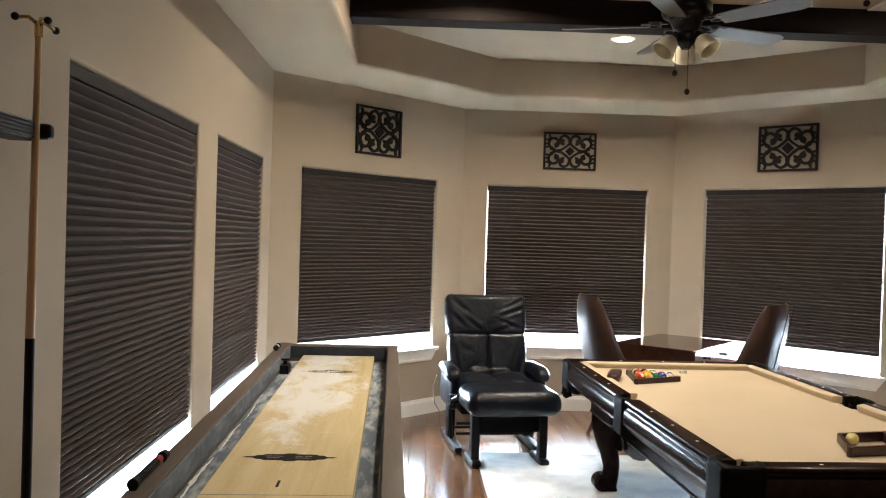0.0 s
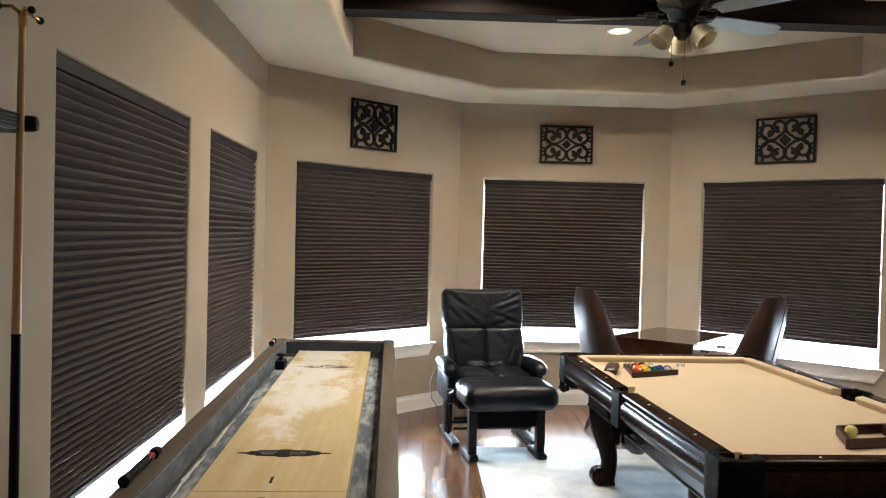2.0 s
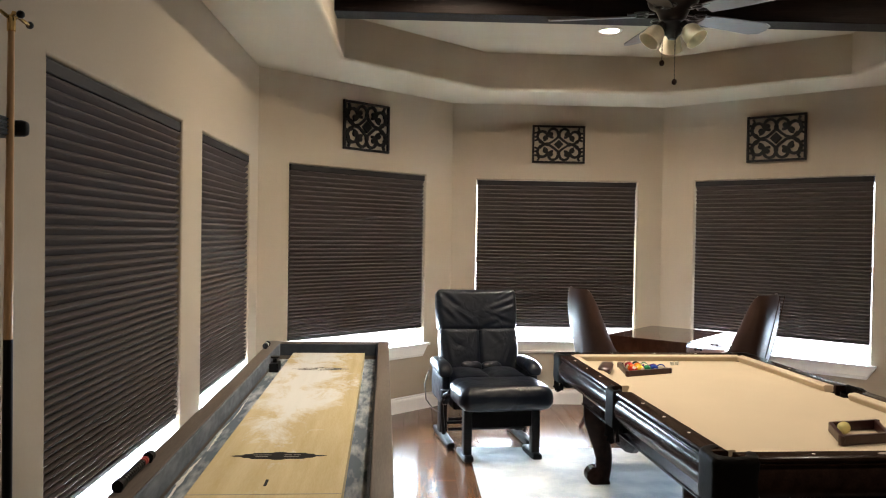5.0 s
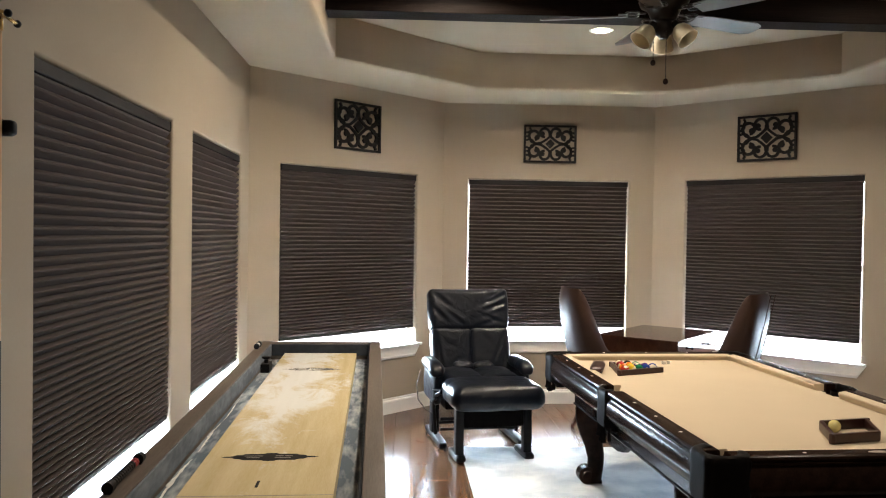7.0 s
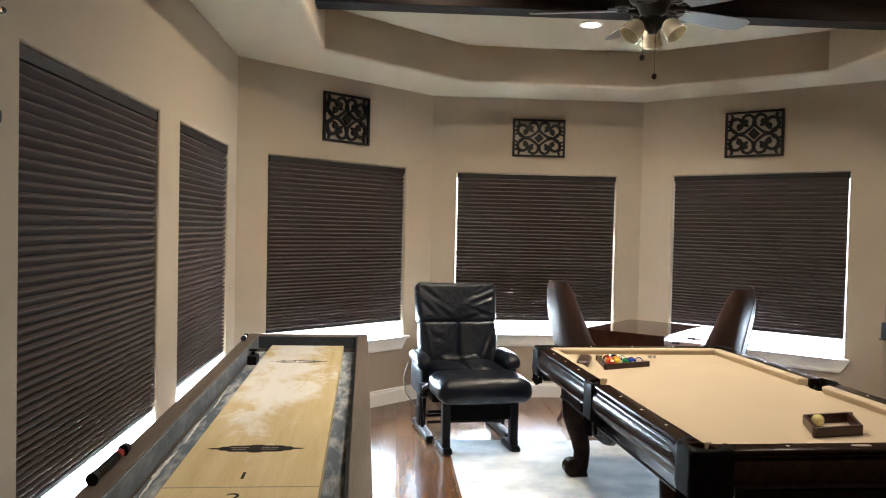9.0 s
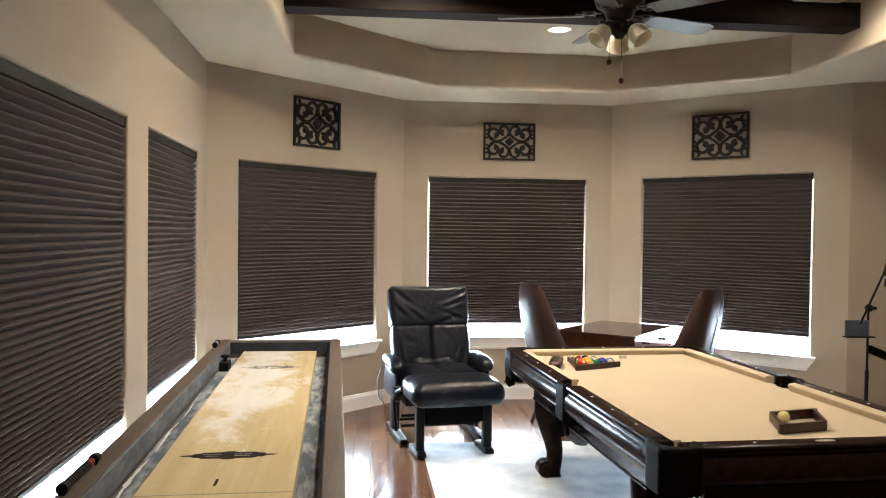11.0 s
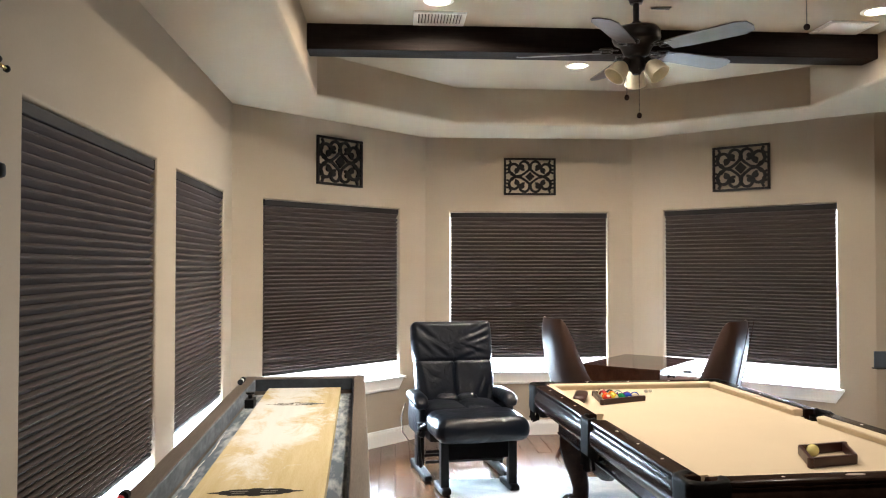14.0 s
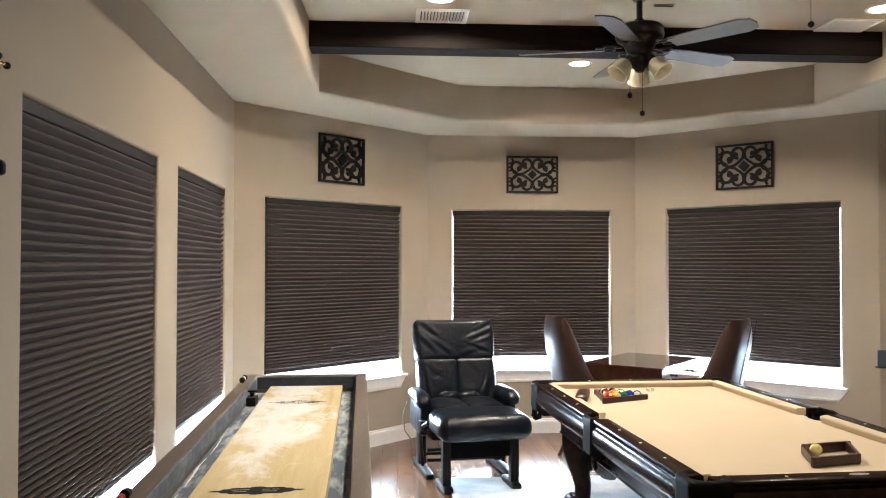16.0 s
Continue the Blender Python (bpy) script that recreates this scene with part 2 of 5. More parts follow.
def prism(bm, poly, z0, z1, m=None):
    """A polygon in plan, drawn up from z0 to z1."""
    lo = [bm.verts.new(m @ Vector((x, y, z0)) if m else (x, y, z0)) for x, y in poly]
    hi = [bm.verts.new(m @ Vector((x, y, z1)) if m else (x, y, z1)) for x, y in poly]
    bm.faces.new(lo[::-1])
    bm.faces.new(hi)
    k = len(poly)
    for i in range(k):
        bm.faces.new((lo[i], lo[(i + 1) % k], hi[(i + 1) % k], hi[i]))
    return lo + hi


def sweep(bm, path, radii, n=10, flat=1.0):
    """A tube along a path, closed at its ends."""
    path = [Vector(p) for p in path]
    rings = []
    ref = None
    for i, p in enumerate(path):
        d = (path[min(i + 1, len(path) - 1)] - path[max(i - 1, 0)]).normalized()
        if ref is None:
            ref = Vector((1, 0, 0)) if abs(d.x) < 0.9 else Vector((0, 1, 0))
        ref = (ref - d * ref.dot(d)).normalized()
        other = d.cross(ref)
        r = radii[i] if isinstance(radii, (list, tuple)) else radii
        rings.append([bm.verts.new(p + ref * r * math.cos(2 * math.pi * k / n) + other * flat * r * math.sin(2 * math.pi * k / n)) for k in range(n)])
    for a, b in zip(rings, rings[1:]):
        for k in range(n):
            bm.faces.new((a[k], a[(k + 1) % n], b[(k + 1) % n], b[k]))
    bm.faces.new(rings[0][::-1])
    bm.faces.new(rings[-1])


def cushion(bm, c, s, r, cuts=10, puff=0.0, wrinkle=0.0, freq=6.0, m=None, seed=0.0):
    """A soft box with rounded edges, bulging faces and creases."""
    old = set(bm.verts)
    made = bmesh.ops.create_cube(bm, size=1.0)["verts"]
    edges = list({e for v in made for e in v.link_edges})
    bmesh.ops.subdivide_edges(bm, edges=edges, cuts=cuts, use_grid_fill=True)
    made = [v for v in bm.verts if v not in old]
    h = Vector(s) / 2
    for v in made:
        p = Vector((v.co.x * s[0], v.co.y * s[1], v.co.z * s[2]))
        q = Vector([max(-(h[i] - r), min(h[i] - r, p[i])) for i in range(3)])
        d = p - q
        if d.length > 1e-6:
            p = q + d.normalized() * min(r, d.length if d.length < r else r)
        u = [p[i] / h[i] for i in range(3)]
        for i in range(3):
            j, k = (i + 1) % 3, (i + 2) % 3
            p[i] += puff * u[i] * (1 - u[j] ** 2) * (1 - u[k] ** 2)
        if wrinkle:
            w = noise.noise(Vector((p.x * freq * 0.6 + seed, p.y * freq, p.z * freq * 1.7))) + 0.5 * noise.noise(Vector((p.x * freq * 2 + seed, p.y * freq * 2, p.z * freq * 3)))
            fold = 1 - abs(noise.noise(Vector((p.x * freq * 1.1 + seed, p.y * freq, p.z * freq * 1.6 - p.x * freq * 0.9)))) * 2.6
            p += p.normalized() * wrinkle * (0.45 * w - 0.8 * max(0.0, fold))
        v.co = p
    mm = Matrix.Translation(c)
    bmesh.ops.transform(bm, matrix=(mm @ m) if m else mm, verts=made)
    return made


def part(name, bm, material, parent=None, label="", smooth=False):
    """Links a bmesh as one mesh object, under a thing or a part."""
    me = bpy.data.meshes.new(name)
    bmesh.ops.recalc_face_normals(bm, faces=bm.faces)
    if smooth:
        for f in bm.faces:
            f.smooth = True
        for e in bm.edges:
            if len(e.link_faces) == 2 and e.calc_face_angle(0) > 0.75:
                e.smooth = False
    bm.to_mesh(me)
    bm.free()
    me.materials.append(material)
    ob = new(name, me)
    if parent:
        ob.parent = parent
    if label:
        ob["label"] = label
    return ob


def again(ob, parent, m):
    """A further object on the same mesh."""
    o = new(ob.name.split(".")[0], ob.data)
    o.parent = parent
    o.matrix_basis = m
    if "label" in ob:
        o["label"] = ob["label"]
    return o


def thing(name, label, category, m=None, group="", kind=""):
    ob = new(name)
    ob.empty_display_size = 0.1
    if m:
        ob.matrix_basis = m
    return tagged(ob, label, category, group, kind)


# ---- room: walls with their openings ----
THICK, SILL = 0.17, 0.605
HEADS = {"wall_west": 2.205, "wall_northwest": 2.197, "wall_north": 2.187, "wall_northeast": 2.192}


def wall_frame(a, b):
    """Along the wall is x, into the wall is y."""
    d = Vector((b[0] - a[0], b[1] - a[1], 0))
    return pose(a[0], a[1], 0, 0, 0, math.degrees(math.atan2(d.y, d.x))), d.length


def wall_mesh(name, a, b, openings, label):
    m, length = wall_frame(a, b)
    HEAD = HEADS.get(name, 2.2)
    us = sorted({0.0, length, *[u for o in openings for u in o]})
    zs = [0.0, SILL, HEAD, 3.35] if openings else [0.0, 3.35]
    bm = bmesh.new()
    grid = {(i, j, k): bm.verts.new((u, k * THICK, z)) for i, u in enumerate(us) for j, z in enumerate(zs) for k in (0, 1)}

    def solid(i, j):
        if not (0 <= i < len(us) - 1 and 0 <= j < len(zs) - 1):
            return False
        return not any(o[0] - 1e-6 <= us[i] and us[i + 1] <= o[1] + 1e-6 and j == 1 for o in openings)

    for i in range(len(us) - 1):
        for j in range(len(zs) - 1):
            if not solid(i, j):
                continue
            for k in (0, 1):
                bm.faces.new([grid[p] for p in ((i, j, k), (i + 1, j, k), (i + 1, j + 1, k), (i, j + 1, k))])
            for (di, dj), (p, q) in {(-1, 0): ((i, j), (i, j + 1)), (1, 0): ((i + 1, j), (i + 1, j + 1)), (0, -1): ((i, j), (i + 1, j)), (0, 1): ((i, j + 1), (i + 1, j + 1))}.items():
                if not solid(i + di, j + dj):
                    bm.faces.new((grid[(*p, 0)], grid[(*q, 0)], grid[(*q, 1)], grid[(*p, 1)]))
    bmesh.ops.recalc_face_normals(bm, faces=bm.faces)
    lips = [e for e in bm.edges if all(abs(v.co.y) < 1e-6 and SILL - 0.01 < v.co.z < HEAD + 0.01 and any(min(abs(v.co.x - o[0]), abs(v.co.x - o[1])) < 1e-6 for o in openings) for v in e.verts) and not e.is_boundary and e.calc_face_angle(0) > 1]
    if lips:
        bmesh.ops.bevel(bm, geom=lips, offset=0.018, segments=4, affect='EDGES', profile=0.5)
    ob = part(name, bm, WALL, None, smooth=True)
    ob.matrix_basis = m
    tagged(ob, label, "wall", kind="structure")
    return m, length


P_L0, P_A, P_B, P_C, P_D, P_E = (-1.093, -3.2), (-1.230, 6.153), (0.334, 7.67), (2.398, 7.67), (3.968, 6.184), (6.6, 5.12)
P_F, P_G = (6.6, -3.2), P_L0
WALLS = [
    ("wall_west", P_L0, P_A, [(5.803, 7.318), (7.718, 9.052)]),
    ("wall_northwest", P_A, P_B, [(0.298, 1.826)]),
    ("wall_north", P_B, P_C, [(0.240, 1.820)]),
    ("wall_northeast", P_C, P_D, [(0.326, 1.872)]),
    ("wall_alcove", P_D, P_E, []),
    ("wall_east", P_E, P_F, []),
    ("wall_south", P_F, P_G, []),
]


def baseboard(m, length, name="baseboard"):
    bm = bmesh.new()
    prof = [(0.0, 0.0), (-0.016, 0.0), (-0.016, 0.105), (-0.013, 0.118), (-0.007, 0.126), (-0.006, 0.140), (0.0, 0.144)]
    a = [bm.verts.new((0.0, y, z)) for y, z in prof]
    b = [bm.verts.new((length, y, z)) for y, z in prof]
    for i in range(len(prof) - 1):
        bm.faces.new((a[i], a[i + 1], b[i + 1], b[i]))
    bm.faces.new(a)
    bm.faces.new(b[::-1])
    ob = part(name, bm, TRIM)
    ob.matrix_basis = m
    tagged(ob, "white painted baseboard with a moulded top", "baseboard", kind="structure")


def window(m, u0, u1, name, HEAD):
    """Vinyl frame, sash rails, panes, sill board and apron in an opening."""
    w = thing(name, "white vinyl window behind a lowered shade", "window", m, kind="structure")
    for lo, hi, z0, z1 in ((u0, u0 + 0.012, SILL, HEAD), (u1 - 0.012, u1, SILL, HEAD), (u0 + 0.012, u1 - 0.012, SILL, SILL + 0.05), (u0 + 0.012, u1 - 0.012, HEAD - 0.045, HEAD), (u0 + 0.012, u1 - 0.012, 1.38, 1.43)):
        bm = bmesh.new()
        box(bm, ((lo + hi) / 2, 0.135, (z0 + z1) / 2), (hi - lo, 0.06, z1 - z0), bevel=0.005)
        part("window_frame", bm, VINYL, w)
    for z0, z1 in ((SILL + 0.05, 1.38), (1.43, HEAD - 0.045)):
        bm = bmesh.new()
        box(bm, ((u0 + u1) / 2, 0.14, (z0 + z1) / 2), (u1 - u0 - 0.024, 0.005, z1 - z0))
        pane = part("pane", bm, glass, w)
        pane.visible_shadow = False
    bm = bmesh.new()
    prism(bm, [(u0 - 0.050, -0.042), (u1 + 0.050, -0.042), (u1 + 0.050, -0.001), (u1 - 0.001, -0.001), (u1 - 0.001, 0.104), (u0 + 0.001, 0.104), (u0 + 0.001, -0.001), (u0 - 0.050, -0.001)], SILL - 0.002, SILL + 0.017)
    part("window_sill", bm, TRIM, w)
    bm = bmesh.new()
    top, bot = SILL - 0.006, SILL - 0.105
    a = [bm.verts.new(p) for p in ((u0 - 0.045, -0.019, top), (u1 + 0.045, -0.019, top), (u1 - 0.02, -0.019, bot), (u0 + 0.02, -0.019, bot))]
    b = [bm.verts.new((v.co.x, -0.001, v.co.z)) for v in a]
    bm.faces.new(a)
    bm.faces.new(b[::-1])
    for i in range(4):
        bm.faces.new((a[i], a[(i + 1) % 4], b[(i + 1) % 4], b[i]))
    bmesh.ops.bevel(bm, geom=[e for e in bm.edges if all(v.co.y < -0.01 for v in e.verts)], offset=0.007, segments=2, affect='EDGES')
    box(bm, ((u0 + u1) / 2, -0.012, bot + 0.022), (u1 - u0 - 0.06, 0.022, 0.008), bevel=0.003)
    part("apron", bm, TRIM, w)


PITCH = 0.0325


def shade(m, u0, u1, bottom, label, HEAD, edge=0.015):
    """A cellular shade: head rail, pleated fabric, bottom rail, end caps."""
    s = thing("cellular_shade", label, "window shade", m, group="window shades")
    a, b = u0 + edge, u1 - edge
    y = 0.036
    bm = bmesh.new()
    box(bm, ((a + b) / 2, y, HEAD - 0.029), (b - a + 0.002, 0.052, 0.046), bevel=0.006)
    part("head_rail", bm, SHADE_RAIL, s)
    for x in (a - 0.003, b + 0.003):
        bm = bmesh.new()
        box(bm, (x, y, HEAD - 0.029), (0.006, 0.054, 0.050), bevel=0.002)
        part("end_cap", bm, BLACK_METAL, s)
    top = HEAD - 0.048
    n = max(2, round((top - bottom - 0.02) / PITCH))
    step = (top - bottom - 0.02) / n
    bm = bmesh.new()
    rows = []
    for sgn in (-1, 1):
        prof = []
        for i in range(n):
            t = i / n
            z, gap = top - n * step * (1.25 * t - 0.25 * t * t), step * (1.25 - 0.5 * t)
            prof += [(y + sgn * 0.0010, z), (y + sgn * 0.0120, z - gap * 0.11), (y + sgn * 0.0220, z - gap * 0.23), (y + sgn * 0.0240, z - gap * 0.32), (y + sgn * 0.0215, z - gap * 0.47), (y + sgn * 0.0050, z - gap * 0.92)]
        prof.append((y + sgn * 0.003, top - n * step))
        cols = []
        for k in range(7):
            x = a + (b - a) * k / 6
            cols.append([bm.verts.new((x, yy + 0.0002 * noise.noise(Vector((x * 3, z * 2, u0))), z + 0.0002 * noise.noise(Vector((x * 2.1, z * 3, u1))))) for yy, z in prof])
        for c0, c1 in zip(cols, cols[1:]):
            for i in range(len(prof) - 1):
                bm.faces.new((c0[i], c1[i], c1[i + 1], c0[i + 1]))
    part("pleated_fabric", bm, SHADE, s)
    bm = bmesh.new()
    box(bm, ((a + b) / 2, y, bottom + 0.011), (b - a, 0.040, 0.022), bevel=0.005)
    part("bottom_rail", bm, SHADE_RAIL, s)


BOTTOMS = {"wall_west": [0.678, 0.700], "wall_northwest": [0.765], "wall_north": [0.752], "wall_northeast": [0.785]}
count = 0
for name, a, b, openings in WALLS:
    m, length = wall_mesh(name, a, b, openings, "beige painted wall with a light orange-peel texture")
    baseboard(m, length)
    for (u0, u1), low in zip(openings, BOTTOMS.get(name, [])):
        count += 1
        window(m, u0, u1, "window_%d" % count, HEADS[name])
        lamp = new("window_daylight", bpy.data.lights.new("window_daylight", 'AREA'))
        lamp.data.shape, lamp.data.size, lamp.data.size_y = 'RECTANGLE', u1 - u0 - 0.1, low - SILL + 0.06
        lamp.data.energy, lamp.data.color = (52.0 if name == "wall_west" else 38.0) * (u1 - u0) * (low - SILL + 0.06), (0.70, 0.86, 1.0)
        lamp.data.spread = radians(126)
        lamp.matrix_world = m @ look(((u0 + u1) / 2, 0.098, (low + SILL + 0.06) / 2), ((u0 + u1) / 2, -1, (low + SILL + 0.06) / 2 - 0.65))
        shade(m, u0, u1, low, "dark charcoal pleated cellular shade lowered almost to the sill", HEADS[name], 0.007 if name == "wall_west" else 0.015)


# ---- ceiling: soffit, raised tray, roof slab ----
HOLE = [(-0.55, 5.87), (0.59, 6.95), (2.19, 6.99), (3.345, 6.03), (3.345, 2.55), (2.19, 1.50), (0.61, 1.50), (-0.54, 2.65)]
OUTER = [P_L0, P_A, P_B, P_C, P_D, P_E, P_F]
bm = bmesh.new()
rim = [bm.verts.new((x, y, SOFFIT)) for x, y in HOLE]
out = [bm.verts.new((x, y, SOFFIT)) for x, y in OUTER]
edges = [bm.edges.new((r[i], r[(i + 1) % len(r)])) for r in (rim, out) for i in range(len(r))]
bmesh.ops.triangle_fill(bm, use_beauty=True, use_dissolve=False, edges=edges)
hi = [bm.verts.new((x, y, TOP)) for x, y in HOLE]
k = len(HOLE)
for i in range(k):
    bm.faces.new((rim[i], rim[(i + 1) % k], hi[(i + 1) % k], hi[i]))
bm.faces.new(hi)
bmesh.ops.recalc_face_normals(bm, faces=bm.faces)
lip = [e for e in bm.edges if all(v in set(rim) for v in e.verts) and len(e.link_faces) == 2 and e.calc_face_angle(0) > 1]
bmesh.ops.bevel(bm, geom=lip, offset=0.032, segments=6, affect='EDGES', profile=0.5)
ceiling = part("ceiling", bm, CEIL, smooth=True)
ceiling.data.materials.append(WALL)
for f in ceiling.data.polygons:
    if abs(f.normal.z) < 0.2:
        f.material_index = 1
tagged(ceiling, "cream painted ceiling with a raised octagonal tray", "ceiling", kind="structure")
bm = bmesh.new()
box(bm, (2.6, 2.2, 3.42), (9.4, 12.4, 0.12))
tagged(part("roof_slab", bm, CEIL), "plain slab above the ceiling", "roof", kind="structure")

# ---- ground outside ----
bm = bmesh.new()
bmesh.ops.create_grid(bm, x_segments=8, y_segments=8, size=300)
bmesh.ops.translate(bm, vec=(0, 0, -0.22), verts=bm.verts)
tagged(part("ground", bm, PATIO), "pale sunlit ground outside the windows", "ground", kind="structure")

# ---- ceiling fittings ----
# the last two fittings are invented to hold the added fill lamps
for i, (x, y, z) in enumerate(CANS):
    c = thing("recessed_light", "round recessed downlight with a white trim ring, lit", "recessed light", pose(x, y, z), group="recessed lights")
    bm = bmesh.new()
    lathe(bm, [(0.066, 0.0), (0.070, -0.006), (0.088, -0.007), (0.094, -0.002), (0.094, 0.0)], 28)
    part("trim_ring", bm, TRIM, c, smooth=True)
    bm = bmesh.new()
    lathe(bm, [(0.0, -0.003), (0.066, -0.004)], 24)
    part("lens", bm, CAN_GLOW, c, "glowing warm white lens")


def vent(x, y, label):
    v = thing("ceiling_vent", label, "vent", pose(x, y, TOP), group="ceiling vents")
    w, d = 0.335, 0.265
    for cx, cy, sx, sy in ((0, -d / 2 + 0.015, w, 0.03), (0, d / 2 - 0.015, w, 0.03), (-w / 2 + 0.015, 0, 0.03, d - 0.06), (w / 2 - 0.015, 0, 0.03, d - 0.06)):
        bm = bmesh.new()
        box(bm, (cx, cy, -0.006), (sx, sy, 0.010), bevel=0.003)
        part("frame", bm, TRIM, v)
    bm = bmesh.new()
    box(bm, (0, 0, -0.002), (w - 0.06, d - 0.06, 0.002))
    part("backing", bm, mat("dark_duct", (0.10, 0.09, 0.08), 0.8), v)
    first = None
    for i in range(13):
        mm = pose(-w / 2 + 0.045 + i * (w - 0.09) / 12, 0, -0.010, 0, 35, 0)
        if first is None:
            bm = bmesh.new()
            box(bm, (0, 0, 0), (0.014, d - 0.062, 0.0016))
            first = part("slat", bm, TRIM, v)
            first.matrix_basis = mm
        else:
            again(first, v, mm)


vent(0.315, 4.99, "white metal ceiling vent with angled slats")
vent(3.02, 5.01, "white metal ceiling vent with angled slats")

bm = bmesh.new()
box(bm, (1.40, 5.245, 3.166), (3.90, 0.195, 0.172), bevel=0.006)
tagged(part("ceiling_beam", bm, BEAM), "near-black stained timber beam across the ceiling tray", "beam", kind="structure")


# ---- ceiling fan ----
def ceiling_fan(x, y):
    f = thing("ceiling_fan", "dark bronze ceiling fan with walnut blades and amber glass shades", "ceiling fan", pose(x, y, TOP))
    z = -0.40
    bm = bmesh.new()
    lathe(bm, [(0.0, -0.002), (0.068, -0.002), (0.070, -0.02), (0.062, -0.06), (0.045, -0.105), (0.034, -0.135), (0.0, -0.138)], 24)
    part("canopy", bm, FAN_BLACK, f, smooth=True)
    bm = bmesh.new()
    rod(bm, (0, 0, -0.07), (0, 0, -0.26), 0.018, n=14)
    lathe(bm, [(0.0, -0.235), (0.026, -0.238), (0.030, -0.255), (0.024, -0.27), (0.0, -0.27)], 16)
    part("downrod", bm, FAN_BLACK, f, smooth=True)
    bm = bmesh.new()
    lathe(bm, [(0.0, -0.262), (0.062, -0.266), (0.118, -0.276), (0.132, -0.292), (0.134, -0.330), (0.124, -0.355), (0.092, -0.372), (0.078, -0.40), (0.068, -0.425), (0.05, -0.44), (0.0, -0.44)], 32)
    part("motor_housing", bm, FAN_BLACK, f, smooth=True)
    bm = bmesh.new()
    lathe(bm, [(0.0, -0.438), (0.048, -0.44), (0.058, -0.46), (0.05, -0.50), (0.03, -0.515), (0.022, -0.53), (0.0, -0.535)], 24)
    part("light_kit", bm, FAN_BLACK, f, smooth=True)
    for k in range(5):
        a = radians(22 + 72 * k)
        turn = Matrix.Rotation(a, 4, 'Z')
        bm = bmesh.new()
        box(bm, (0.14, 0, z + 0.012), (0.09, 0.022, 0.008), bevel=0.002)
        for sgn in (-1, 1):
            loop = [(0.165 + 0.034 * math.cos(t), sgn * 0.030 + 0.026 * math.sin(t), z + 0.008) for t in np.linspace(0, 2 * math.pi, 15)]
            sweep(bm, loop, 0.0055, 6)
        box(bm, (0.215, 0, z + 0.004), (0.05, 0.085, 0.006), bevel=0.002)
        bmesh.ops.transform(bm, matrix=turn, verts=bm.verts)
        part("blade_iron", bm, FAN_BLACK, f)
        bm = bmesh.new()
        outline = [(0.20, -0.050), (0.30, -0.060), (0.60, -0.070), (0.655, -0.048), (0.668, 0.0), (0.655, 0.048), (0.60, 0.070), (0.30, 0.060), (0.20, 0.050)]
        prism(bm, outline, -0.003, 0.003)
        bmesh.ops.transform(bm, matrix=turn @ Matrix.Translation((0, 0, z - 0.002)) @ Matrix.Rotation(radians(-12), 4, 'X'), verts=bm.verts)
        part("blade", bm, FAN_BLADE, f)
    for k in range(3):
        a = radians(75 + 120 * k)
        m = Matrix.Rotation(a, 4, 'Z') @ Matrix.Translation((0.072, 0, -0.470)) @ Matrix.Rotation(radians(-40), 4, 'Y')
        bm = bmesh.new()
        lathe(bm, [(0.0, 0.02), (0.022, 0.02), (0.024, -0.012), (0.018, -0.02)], 16, m)
        holder = part("shade_holder", bm, FAN_BLACK, f, smooth=True)
        bm = bmesh.new()
        lathe(bm, [(0.024, -0.012), (0.042, -0.028), (0.052, -0.052), (0.053, -0.074), (0.057, -0.100), (0.062, -0.109), (0.058, -0.110), (0.049, -0.076), (0.048, -0.054), (0.037, -0.032), (0.02, -0.016)], 24, m)
        part("glass_shade", bm, ALABASTER, f, "amber alabaster glass shade", smooth=True)
    for dx, dy, low in ((-0.070, -0.05, -0.665), (-0.004, -0.06, -0.765)):
        bm = bmesh.new()
        for i in range(int((-0.50 - low) / 0.007)):
            ball(bm, (dx, dy, -0.50 - i * 0.007), 0.0030, 6)
        chain = part("pull_chain", bm, FAN_BLACK, f)
        bm = bmesh.new()
        ball(bm, (dx, dy, low - 0.006), 0.014, 12, 1.15)
        part("pull_knob", bm, MAHOGANY, chain, smooth=True)


ceiling_fan(1.37, 4.25)

cord = thing("pull_cord", "dark ball on a thin pull cord hanging from the ceiling tray", "pull cord", pose(2.215, 4.0, TOP))
bm = bmesh.new()
rod(bm, (0, 0, 0), (0, 0, -0.31), 0.0022, n=6)
part("cord", bm, CORD, cord)
bm = bmesh.new()
ball(bm, (0, 0, -0.324), 0.017, 14)
part("ball", bm, MAHOGANY, cord, smooth=True)


slot = thing("ceiling_slot", "narrow dark slot fitting flush in the ceiling tray", "ceiling fitting", pose(1.665, 4.70, TOP))
bm = bmesh.new()
box(bm, (0, 0, -0.004), (0.125, 0.030, 0.007), bevel=0.002)
part("surround", bm, CEIL, slot)
bm = bmesh.new()
box(bm, (0, 0, -0.009), (0.115, 0.014, 0.004), bevel=0.001)
part("slit", bm, BLACK_METAL, slot, "dark slit")


